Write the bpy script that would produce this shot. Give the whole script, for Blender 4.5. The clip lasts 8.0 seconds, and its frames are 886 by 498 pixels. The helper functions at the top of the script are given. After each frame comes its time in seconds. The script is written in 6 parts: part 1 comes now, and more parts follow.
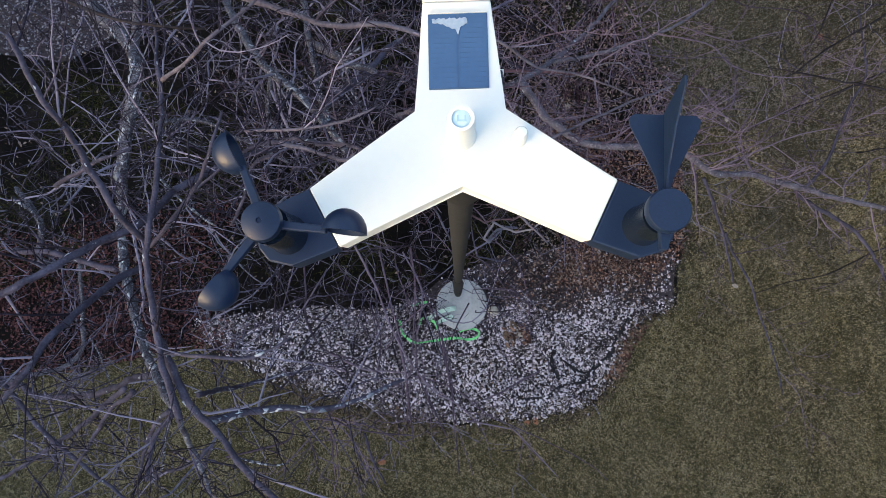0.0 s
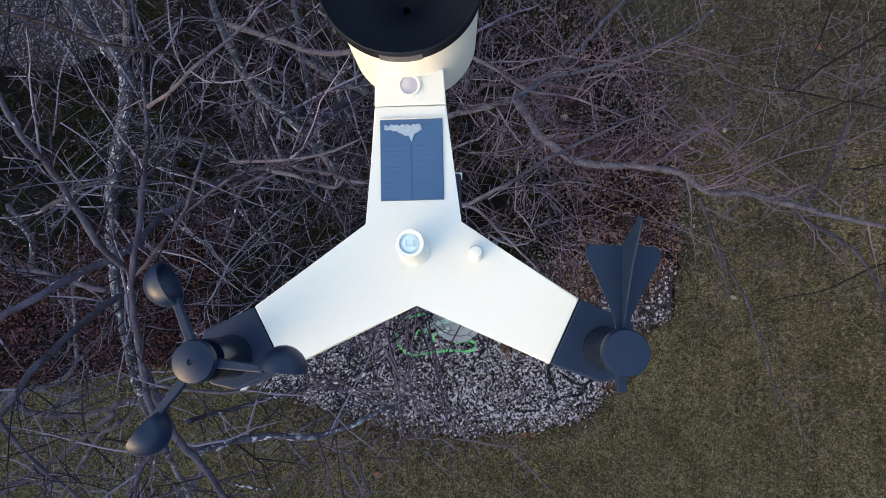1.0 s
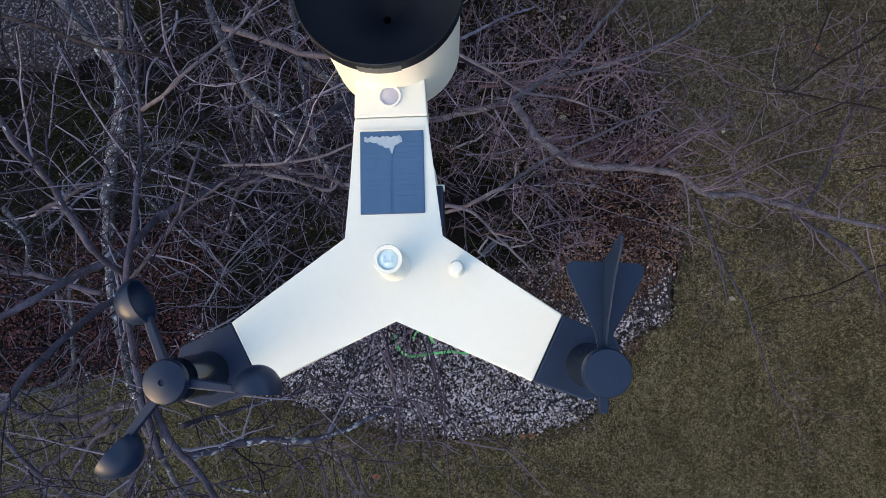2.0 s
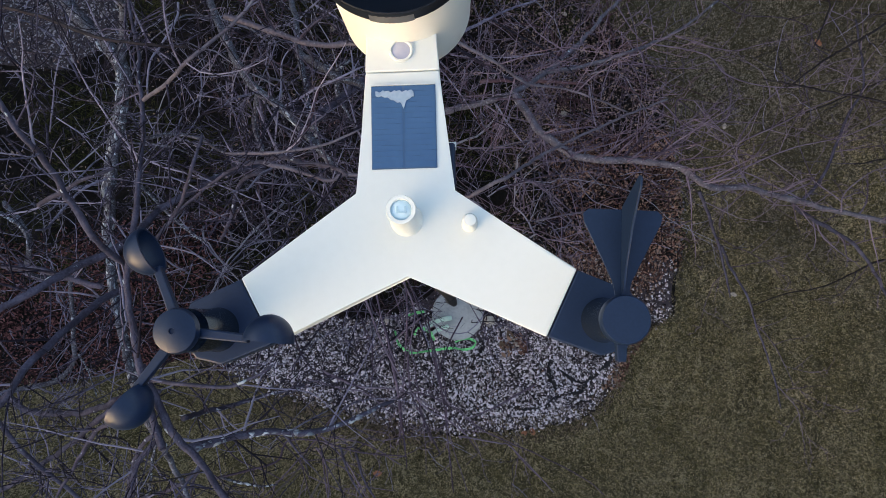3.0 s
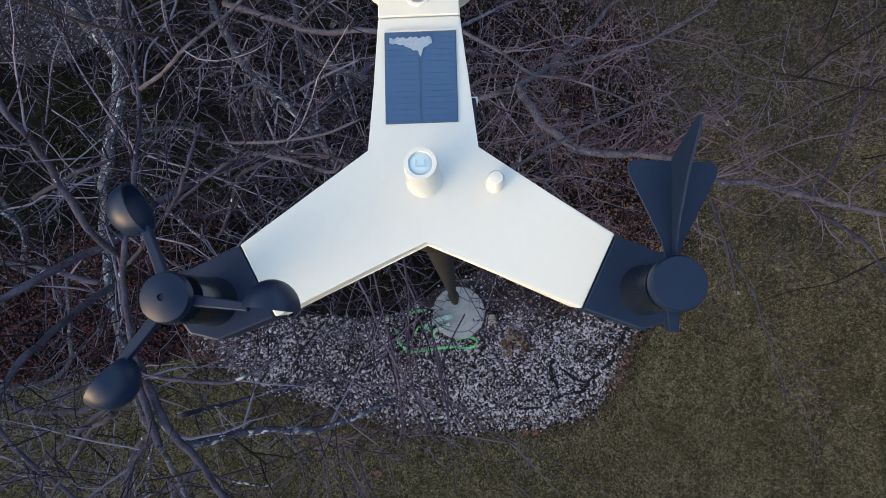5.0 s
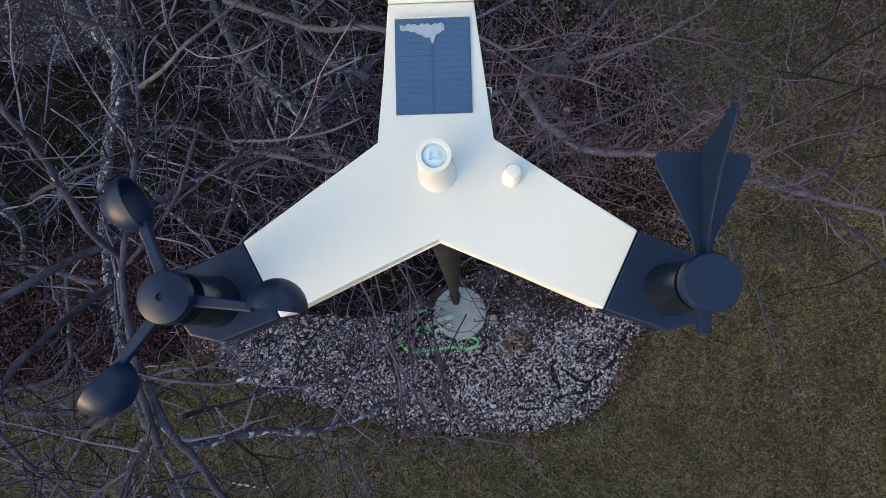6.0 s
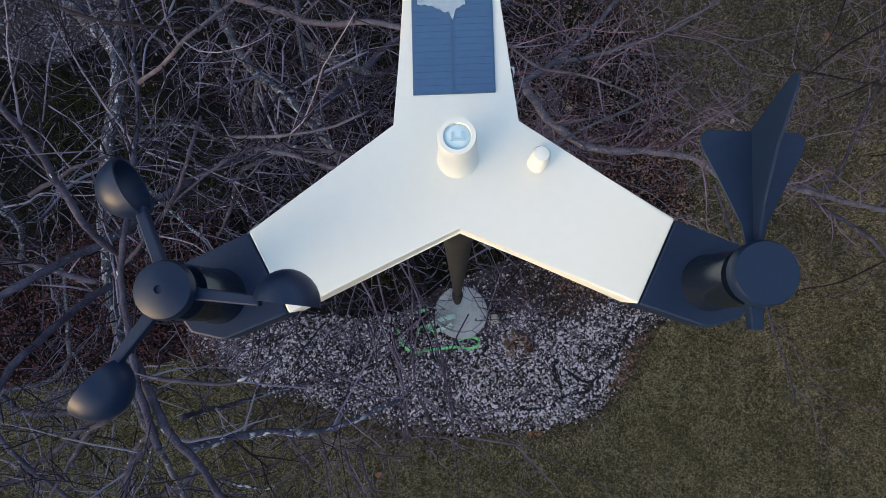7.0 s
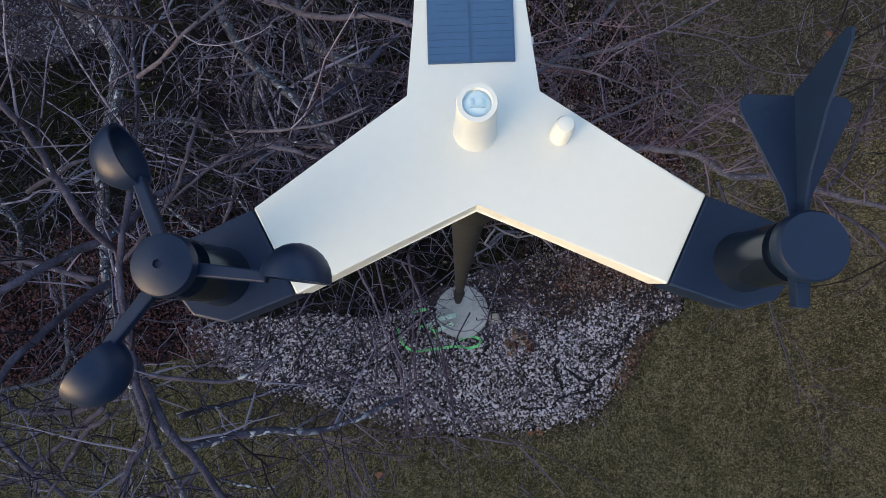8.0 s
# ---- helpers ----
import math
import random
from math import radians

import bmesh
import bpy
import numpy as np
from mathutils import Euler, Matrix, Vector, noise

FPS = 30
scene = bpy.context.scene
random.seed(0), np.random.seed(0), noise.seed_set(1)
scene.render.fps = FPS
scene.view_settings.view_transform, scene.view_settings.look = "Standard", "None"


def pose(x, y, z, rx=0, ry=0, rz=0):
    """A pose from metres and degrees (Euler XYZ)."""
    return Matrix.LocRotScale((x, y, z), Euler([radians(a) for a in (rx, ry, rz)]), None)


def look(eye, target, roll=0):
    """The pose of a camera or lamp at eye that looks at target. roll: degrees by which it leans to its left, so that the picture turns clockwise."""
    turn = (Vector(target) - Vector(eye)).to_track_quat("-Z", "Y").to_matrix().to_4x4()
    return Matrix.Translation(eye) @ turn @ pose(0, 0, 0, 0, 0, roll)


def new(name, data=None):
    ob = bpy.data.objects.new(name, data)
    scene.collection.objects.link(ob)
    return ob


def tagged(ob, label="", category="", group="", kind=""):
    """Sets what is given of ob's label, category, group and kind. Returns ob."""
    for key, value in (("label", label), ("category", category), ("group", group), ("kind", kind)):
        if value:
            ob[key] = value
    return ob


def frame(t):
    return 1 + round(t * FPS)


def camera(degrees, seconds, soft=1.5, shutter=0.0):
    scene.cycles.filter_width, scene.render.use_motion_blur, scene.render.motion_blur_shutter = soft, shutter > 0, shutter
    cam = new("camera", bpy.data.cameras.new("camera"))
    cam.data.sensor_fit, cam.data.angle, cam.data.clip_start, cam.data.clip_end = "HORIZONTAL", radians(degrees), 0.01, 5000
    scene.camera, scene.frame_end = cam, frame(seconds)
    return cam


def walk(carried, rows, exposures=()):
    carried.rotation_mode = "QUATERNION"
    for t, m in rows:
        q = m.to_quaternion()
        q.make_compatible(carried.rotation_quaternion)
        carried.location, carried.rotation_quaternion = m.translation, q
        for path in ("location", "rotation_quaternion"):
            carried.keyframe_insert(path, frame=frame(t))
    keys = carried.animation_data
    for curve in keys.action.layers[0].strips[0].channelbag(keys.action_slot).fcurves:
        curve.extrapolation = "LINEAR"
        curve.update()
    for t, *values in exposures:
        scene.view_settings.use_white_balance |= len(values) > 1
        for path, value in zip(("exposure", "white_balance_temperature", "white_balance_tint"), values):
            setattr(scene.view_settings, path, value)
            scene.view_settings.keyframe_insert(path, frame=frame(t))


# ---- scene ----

# ================= camera and its way =================
cam = camera(72.0, 8.0, soft=0.45)
ROWS = [
    (0.0, -0.0039, -0.1474, 5.4364, 6.776, 1.734, -1.238),
    (0.5, 0.0150, -0.1010, 5.4250, 6.796, 1.784, -1.281),
    (1.0, 0.0382, -0.0463, 5.4203, 6.794, 1.834, -1.285),
    (1.5, 0.0529, -0.0304, 5.4145, 6.781, 1.847, -1.312),
    (1.7, 0.0545, -0.0300, 5.4130, 6.781, 1.850, -1.325),
    (3.0, 0.0423, -0.0688, 5.4006, 6.828, 1.838, -1.428),
    (3.5, 0.0338, -0.0798, 5.3881, 6.872, 1.788, -1.421),
    (4.0, 0.0298, -0.0880, 5.3705, 6.893, 1.750, -1.427),
    (4.5, 0.0267, -0.0898, 5.3589, 6.908, 1.757, -1.438),
    (6.0, 0.0138, -0.0885, 5.3273, 6.937, 1.752, -1.464),
    (6.5, 0.0053, -0.0895, 5.3149, 6.928, 1.738, -1.478),
    (7.0, -0.0006, -0.0906, 5.2972, 6.933, 1.723, -1.468),
    (7.5, -0.0050, -0.0948, 5.2858, 6.958, 1.706, -1.449),
    (8.0, -0.0118, -0.1011, 5.2741, 6.984, 1.669, -1.451),
]
EXPOSURE = [(0.0, 2.58, 6720, 13), (0.8, 2.39, 6720, 13), (1.5, 2.28, 6700, 13), (3.5, 2.16, 6650, 13), (8.0, 2.01, 6580, 13)]
walk(cam, [(t, pose(x, y, z, rx, ry, rz)) for t, x, y, z, rx, ry, rz in ROWS], EXPOSURE)

# ================= light: a clear evening sky, the sun low over the woods =================
SUN_UP, SUN_TURN = 10.0, 232.0        # degrees; turn is clockwise from +y
world = bpy.data.worlds.new("evening_sky")
scene.world = world
world.use_nodes = True
wn = world.node_tree
sky = wn.nodes.new("ShaderNodeTexSky")
sky.sky_type = 'NISHITA'
sky.sun_disc = False
sky.air_density, sky.dust_density, sky.ozone_density = 1.0, 3.0, 0.4
sky.sun_elevation, sky.sun_rotation = radians(SUN_UP), radians(SUN_TURN)
wn.nodes["Background"].inputs["Strength"].default_value = 0.15
wn.links.new(sky.outputs[0], wn.nodes["Background"].inputs["Color"])
sun_data = bpy.data.lights.new("sun", 'SUN')
sun_data.energy, sun_data.angle, sun_data.color = 0.028, radians(6), (1.0, 0.74, 0.6)
sun = new("sun", sun_data)
a, e = radians(SUN_TURN), radians(SUN_UP)
sun.matrix_world = look((0, 0, 30), (-math.sin(a) * math.cos(e) * 10, -math.cos(a) * math.cos(e) * 10, 30 - math.sin(e) * 10))

rng = np.random.default_rng(7)


# ================= materials =================
def material(name, cols, scale=8.0, rough=0.8, metal=0.0, bump=0.3, bump_scale=None, fine=60.0, island=0.0, obj=0.0, spots=None, spec=0.5):
    """Colours ramped by two scales of noise; island and obj: how far loose pieces and objects differ;
    spots: (colour, scale, threshold) of a crust with a shape of its own."""
    m = bpy.data.materials.new(name)
    m.use_nodes = True
    nt = m.node_tree
    N, K = nt.nodes, nt.links
    b = N["Principled BSDF"]
    co = N.new("ShaderNodeTexCoord")
    big = N.new("ShaderNodeTexNoise")
    big.inputs["Scale"].default_value, big.inputs["Detail"].default_value = scale, 5.0
    small = N.new("ShaderNodeTexNoise")
    small.inputs["Scale"].default_value, small.inputs["Detail"].default_value = fine, 4.0
    K.new(co.outputs["Object"], big.inputs["Vector"])
    K.new(co.outputs["Object"], small.inputs["Vector"])
    mix = N.new("ShaderNodeMath")
    mix.operation = 'MULTIPLY_ADD'
    K.new(small.outputs["Fac"], mix.inputs[0])
    mix.inputs[1].default_value = 0.55
    half = N.new("ShaderNodeMath")
    half.operation = 'MULTIPLY_ADD'
    K.new(big.outputs["Fac"], half.inputs[0])
    half.inputs[1].default_value, half.inputs[2].default_value = 0.9, -0.225
    K.new(half.outputs[0], mix.inputs[2])
    fac = mix.outputs[0]
    for amount, socket in ((island, "Random Per Island"), (obj, "Random")):
        if amount:
            src = N.new("ShaderNodeNewGeometry" if socket != "Random" else "ShaderNodeObjectInfo")
            ad = N.new("ShaderNodeMath")
            ad.operation = 'MULTIPLY_ADD'
            K.new(src.outputs[socket], ad.inputs[0])
            ad.inputs[1].default_value = amount
            sub = N.new("ShaderNodeMath")
            sub.operation = 'SUBTRACT'
            K.new(fac, sub.inputs[0])
            sub.inputs[1].default_value = amount / 2
            K.new(sub.outputs[0], ad.inputs[2])
            fac = ad.outputs[0]
    ramp = N.new("ShaderNodeValToRGB")
    el = ramp.color_ramp.elements
    el[0].position, el[0].color = 0.25, (*cols[0], 1)
    el[1].position, el[1].color = 0.75, (*cols[-1], 1)
    for i, c in enumerate(cols[1:-1]):
        n = el.new(0.25 + 0.5 * (i + 1) / (len(cols) - 1))
        n.color = (*c, 1)
    K.new(fac, ramp.inputs["Fac"])
    out = ramp.outputs["Color"]
    if spots:
        col, sc, th = spots
        s = N.new("ShaderNodeTexNoise")
        s.inputs["Scale"].default_value, s.inputs["Detail"].default_value, s.inputs["Distortion"].default_value = sc, 3.0, 0.6
        K.new(co.outputs["Object"], s.inputs["Vector"])
        r = N.new("ShaderNodeMapRange")
        r.inputs["From Min"].default_value, r.inputs["From Max"].default_value = th, th + 0.17
        K.new(s.outputs["Fac"], r.inputs["Value"])
        mx = N.new("ShaderNodeMix")
        mx.data_type = 'RGBA'
        K.new(r.outputs["Result"], mx.inputs["Factor"])
        K.new(out, mx.inputs["A"])
        mx.inputs["B"].default_value = (*col, 1)
        out = mx.outputs["Result"]
    K.new(out, b.inputs["Base Color"])
    b.inputs["Roughness"].default_value, b.inputs["Metallic"].default_value = rough, metal
    b.inputs["Specular IOR Level"].default_value = spec
    if bump:
        bp = N.new("ShaderNodeBump")
        bp.inputs["Strength"].default_value, bp.inputs["Distance"].default_value = bump, 0.004
        nz = N.new("ShaderNodeTexNoise")
        nz.inputs["Scale"].default_value, nz.inputs["Detail"].default_value = bump_scale or fine, 6.0
        K.new(co.outputs["Object"], nz.inputs["Vector"])
        K.new(nz.outputs["Fac"], bp.inputs["Height"])
        K.new(bp.outputs["Normal"], b.inputs["Normal"])
    return m


M = dict(
    white=material("white_plastic", [(0.6548, 0.6935, 0.6755), (0.6741, 0.7129, 0.6948), (0.6887, 0.7256, 0.7093)], 9, 0.42, bump=0.02, fine=140),
    # cream plastic, also lightened to make up for shade below the funnel rim
    cream=material("brightened_cream_plastic", [(0.755, 0.74, 0.67), (0.785, 0.77, 0.70)], 9, 0.45, bump=0.02, fine=140),
    funnel=material("matt_black_funnel", [(0.0028, 0.0058, 0.0125), (0.0042, 0.0080, 0.0165)], 25, 0.65, bump=0.012, fine=500, spec=0.2),
    level_mark=material("level_mark", [(0.36, 0.53, 0.62), (0.42, 0.6, 0.69)], 30, 0.4, bump=0.0),
    # black plastic with the sky's blue reflection tinted into its base colour
    black=material("sky_tinted_black_plastic", [(0.0034, 0.0122, 0.0378), (0.0047, 0.0152, 0.0451), (0.0068, 0.0191, 0.0536)], 25, 0.45, bump=0.012, fine=500, spec=0.36),
    gloss=material("glossy_black_plastic", [(0.004, 0.008, 0.017), (0.006, 0.011, 0.022)], 25, 0.16, bump=0.004, fine=500, spec=0.5),
    grey_plastic=material("grey_plastic", [(0.22, 0.23, 0.24), (0.3, 0.31, 0.32)], 30, 0.5, bump=0.03, fine=300),
    # dark blue cells, lightened in colour for the sky they reflect
    cell=material("sky_tinted_solar_cell", [(0.0405, 0.1, 0.2166), (0.0493, 0.118, 0.2451)], 30, 0.25, bump=0.0, fine=200),
    cell_line=material("cell_gap", [(0.0317, 0.082, 0.1801), (0.037, 0.092, 0.1961)], 30, 0.3, bump=0.0),
    residue=material("pale_glass_patch", [(0.2, 0.3, 0.42), (0.36, 0.45, 0.55)], 90, 0.7, bump=0.1, fine=300),
    tab=material("tab_plastic", [(0.07, 0.075, 0.085), (0.1, 0.105, 0.115)], 60, 0.5, bump=0.03, fine=300),
    lens=material("milky_lens", [(0.36, 0.3744, 0.48), (0.441, 0.4608, 0.57)], 60, 0.25, bump=0.0),
    level=material("level_glass", [(0.54, 0.71, 0.78), (0.64, 0.79, 0.85)], 60, 0.2, bump=0.0, spec=0.5),
    steel=material("weathered_steel", [(0.007, 0.009, 0.012), (0.013, 0.0155, 0.019), (0.025, 0.028, 0.033)], 14, 0.6, 0.1, bump=0.1, fine=90),
    concrete=material("concrete", [(0.29, 0.315, 0.325), (0.385, 0.415, 0.43), (0.47, 0.5, 0.515)], 7, 0.9, bump=0.4, fine=45),
    strap=material("green_webbing", [(0.13, 0.624, 0.204), (0.234, 0.816, 0.324)], 40, 0.6, bump=0.2, fine=300),
    strap_pale=material("faded_webbing", [(0.42, 0.64, 0.56), (0.58, 0.74, 0.68)], 40, 0.7, bump=0.2, fine=300),
    rock=material("pale_rock", [(0.3, 0.28, 0.24), (0.45, 0.42, 0.37), (0.55, 0.52, 0.47)], 20, 0.9, bump=0.5, fine=70),
    gravel=material("gravel", [(0.0216, 0.0179, 0.0196), (0.082, 0.0688, 0.0745), (0.1748, 0.1579, 0.1752), (0.3166, 0.279, 0.2834), (0.4275, 0.4006, 0.4521), (0.707, 0.6641, 0.7366)], 3, 0.85, bump=0.4, fine=150, island=0.95, spec=0.15),
    # darker copy of the gravel, with the shade of overhanging twigs in its colour
    gravel_shaded=material("shaded_gravel", [(0.04, 0.039, 0.05), (0.11, 0.108, 0.13), (0.19, 0.188, 0.22), (0.36, 0.36, 0.41)], 4, 0.85, bump=0.4, fine=150, island=0.95, spec=0.15),
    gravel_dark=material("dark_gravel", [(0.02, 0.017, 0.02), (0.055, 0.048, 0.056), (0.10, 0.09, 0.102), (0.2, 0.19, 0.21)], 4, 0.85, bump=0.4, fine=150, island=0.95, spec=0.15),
    grit=material("gravel_grit", [(0.0265, 0.0218, 0.0257), (0.053, 0.0437, 0.0515), (0.0858, 0.0738, 0.0874)], 30, 0.95, bump=0.8, fine=120, spec=0.12),
    lawn_soil=material("lawn_soil", [(0.024, 0.021, 0.011), (0.046, 0.040, 0.021), (0.076, 0.066, 0.038)], 3.5, 1.0, bump=1.0, fine=170, spec=0.12),
    grass=material("winter_grass", [(0.0655, 0.0594, 0.0231), (0.1458, 0.1254, 0.0561), (0.2249, 0.1904, 0.1034), (0.33, 0.2822, 0.1804)], 2.4, 0.8, bump=0.0, fine=11, island=0.85, spec=0.12),
    grass_grey=material("grey_winter_grass", [(0.039, 0.036, 0.024), (0.085, 0.076, 0.054), (0.141, 0.127, 0.098), (0.218, 0.196, 0.158)], 2.4, 0.8, bump=0.0, fine=11, island=0.95, spec=0.12),
    moss=material("moss", [(0.011, 0.013, 0.004), (0.028, 0.031, 0.009), (0.062, 0.062, 0.021)], 3, 0.9, bump=0.0, fine=20, island=0.6, spec=0.12),
    # mulch colour taken down to near black, standing in for shade under the thicket
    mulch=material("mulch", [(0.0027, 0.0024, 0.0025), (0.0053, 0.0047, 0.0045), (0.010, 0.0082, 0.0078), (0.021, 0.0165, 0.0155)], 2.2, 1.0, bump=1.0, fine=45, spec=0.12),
    lichen=material("lichen_crust", [(0.18, 0.21, 0.258), (0.324, 0.366, 0.432), (0.528, 0.576, 0.648)], 30, 0.95, bump=0.6, fine=160, island=0.6, spec=0.12),
    leaf=material("dead_leaf", [(0.02, 0.013, 0.012), (0.056, 0.036, 0.031), (0.105, 0.07, 0.06), (0.28, 0.215, 0.185)], 3, 0.8, bump=0.3, fine=60, island=0.95, spec=0.15),
    straw=material("straw_grass", [(0.0984, 0.0861, 0.0558), (0.1476, 0.1296, 0.0886), (0.205, 0.182, 0.1312)], 3, 0.8, bump=0.0, fine=20, island=0.8, spec=0.12),
    leaf_red=material("red_leaf", [(0.036, 0.014, 0.015), (0.088, 0.034, 0.036), (0.17, 0.078, 0.076)], 3, 0.8, bump=0.3, fine=60, island=0.9, spec=0.15),
    # for the unseen belt that keeps low sky light off the garden
    woods=material("light_blocking_woods", [(0.02, 0.018, 0.015), (0.045, 0.04, 0.034), (0.08, 0.07, 0.06)], 0.5, 1.0, bump=0.0, fine=3, spec=0.12),
    leaf_orange=material("orange_leaf", [(0.2, 0.08, 0.04), (0.3, 0.13, 0.07)], 30, 0.8, bump=0.3),
    leaf_rust=material("rusty_leaf", [(0.052, 0.0246, 0.0209), (0.1105, 0.056, 0.0446), (0.182, 0.0986, 0.076), (0.312, 0.196, 0.1472)], 3, 0.8, bump=0.3, fine=60, island=0.95, spec=0.15),
    leaf_edge=material("tan_leaf", [(0.05, 0.038, 0.026), (0.10, 0.078, 0.055), (0.17, 0.135, 0.10)], 3, 0.8, bump=0.3, fine=60, island=0.9, spec=0.15),
    leaf_pale=material("pale_leaf", [(0.26, 0.23, 0.19), (0.42, 0.38, 0.33)], 30, 0.8, bump=0.3),
    leaf_brown=material("brown_leaf", [(0.08, 0.05, 0.03), (0.15, 0.1, 0.065)], 30, 0.8, bump=0.3),
    fabric=material("weed_fabric", [(0.014, 0.014, 0.017), (0.032, 0.032, 0.037)], 20, 0.9, bump=0.3, fine=200, spec=0.12),
    bark=material("smooth_bark", [(0.0269, 0.025, 0.0392), (0.0595, 0.056, 0.0848), (0.1037, 0.099, 0.1463)], 14, 0.85, bump=1.0, fine=120, spots=((0.18, 0.185, 0.235), 110, 0.64), spec=0.12),
    bark_lichen=material("lichen_bark", [(0.022, 0.021, 0.03), (0.058, 0.056, 0.074), (0.115, 0.115, 0.142)], 18, 0.9, bump=1.0, fine=130, spots=((0.2, 0.222, 0.275), 120, 0.50), spec=0.12),
    twig=material("twig_bark", [(0.0159, 0.0136, 0.0234), (0.0514, 0.0454, 0.072), (0.113, 0.1043, 0.1566), (0.2346, 0.2236, 0.3089)], 6, 0.8, bump=0.5, fine=90, island=0.5, obj=0.7, spots=((0.22, 0.22, 0.258), 90, 0.66), spec=0.12),
    twig_purple=material("purple_twig", [(0.0488, 0.0354, 0.0564), (0.1025, 0.0793, 0.1152), (0.183, 0.1501, 0.2016)], 8, 0.8, bump=0.4, fine=90, island=0.5, obj=0.5, spec=0.12),
    bark_pink=material("pinkish_bark", [(0.0564, 0.05, 0.0678), (0.1109, 0.1, 0.1293), (0.1786, 0.168, 0.2056)], 9, 0.85, bump=0.7, fine=120, spots=((0.24, 0.235, 0.27), 110, 0.62), spec=0.12),
    bark_pale=material("pale_bark", [(0.052, 0.049, 0.068), (0.098, 0.093, 0.122), (0.155, 0.15, 0.186)], 16, 0.85, bump=0.9, fine=130, spots=((0.25, 0.25, 0.29), 90, 0.56), spec=0.12),
    twig_tan=material("tan_twig", [(0.07, 0.055, 0.052), (0.12, 0.097, 0.092), (0.18, 0.15, 0.14)], 8, 0.8, bump=0.4, fine=90, obj=0.4, spec=0.12),
    twig_dark=material("dark_twig", [(0.012, 0.01, 0.012), (0.025, 0.021, 0.025), (0.045, 0.04, 0.045)], 6, 0.85, bump=0.3, fine=70, spec=0.12),
    stem=material("thicket_bark", [(0.0167, 0.0136, 0.0225), (0.0478, 0.0416, 0.0648), (0.1055, 0.0975, 0.1444), (0.2284, 0.221, 0.3019)], 3, 0.85, bump=0.3, fine=60, island=0.9, spec=0.12),
    stem_grey=material("grey_stem_bark", [(0.024, 0.0224, 0.0328), (0.0677, 0.0648, 0.0889), (0.1417, 0.1371, 0.1791), (0.26, 0.2561, 0.312)], 5, 0.85, bump=0.5, fine=90, island=0.8, spots=((0.3, 0.32, 0.37), 45, 0.60), spec=0.12),
    stem_red=material("red_stem_bark", [(0.042, 0.02, 0.028), (0.085, 0.052, 0.066), (0.148, 0.106, 0.126)], 3, 0.8, bump=0.3, fine=60, island=0.6, spec=0.12),
)


# ================= mesh helpers =================
def mesh_object(name, verts, faces, mat, parent=None, smooth=True, label=""):
    me = bpy.data.meshes.new(name)
    me.from_pydata([tuple(v) for v in verts], [], [tuple(f) for f in faces])
    me.materials.append(mat)
    if smooth:
        me.polygons.foreach_set("use_smooth", [True] * len(me.polygons))
    me.update()
    ob = new(name, me)
    if parent:
        ob.parent = parent
    return tagged(ob, label=label)


def part(name, bm, mat, parent, label="", smooth=False):
    bmesh.ops.recalc_face_normals(bm, faces=bm.faces)
    me = bpy.data.meshes.new(name)
    bm.to_mesh(me)
    bm.free()
    me.materials.append(mat)
    if smooth:
        me.polygons.foreach_set("use_smooth", [True] * len(me.polygons))
        me.set_sharp_from_angle(angle=radians(38))
    ob = new(name, me)
    ob.parent = parent
    return tagged(ob, label=label)


def thing(name, place, label, category, group="", kind=""):
    ob = new(name)
    ob.location = place
    ob.empty_display_size = 0.05
    return tagged(ob, label, category, group, kind)


def slab(outline, z0, z1, bevel=0.0012, taper=1.0):
    """A prism on an outline, its rims rounded; taper scales its underside about the outline's middle."""
    bm = bmesh.new()
    cx, cy = sum(p[0] for p in outline) / len(outline), sum(p[1] for p in outline) / len(outline)
    lo = [bm.verts.new((cx + (x - cx) * taper, cy + (y - cy) * taper, z0)) for x, y in outline]
    hi = [bm.verts.new((x, y, z1)) for x, y in outline]
    n = len(outline)
    for i in range(n):
        bm.faces.new((lo[i], lo[(i + 1) % n], hi[(i + 1) % n], hi[i]))
    bm.faces.new(hi)
    bm.faces.new(lo[::-1])
    if bevel:
        bmesh.ops.bevel(bm, geom=[e for e in bm.edges], offset=bevel, segments=2, affect='EDGES', profile=0.5)
    return bm


def lathe(profile, cx=0.0, cy=0.0, seg=40):
    """A turned form from (radius, z) pairs; ends on the axis where the radius is 0."""
    bm = bmesh.new()
    rings = []
    for r, z in profile:
        if r == 0:
            rings.append([bm.verts.new((cx, cy, z))])
        else:
            rings.append([bm.verts.new((cx + r * math.cos(2 * math.pi * k / seg), cy + r * math.sin(2 * math.pi * k / seg), z)) for k in range(seg)])
    for A, B in zip(rings, rings[1:]):
        for k in range(seg):
            q = [A[k % len(A)], A[(k + 1) % len(A)], B[(k + 1) % len(B)], B[k % len(B)]]
            q = list(dict.fromkeys(q))
            if len(q) > 2:
                bm.faces.new(q)
    return bm


def moved(bm, m):
    bmesh.ops.transform(bm, matrix=m, verts=bm.verts)
    return bm


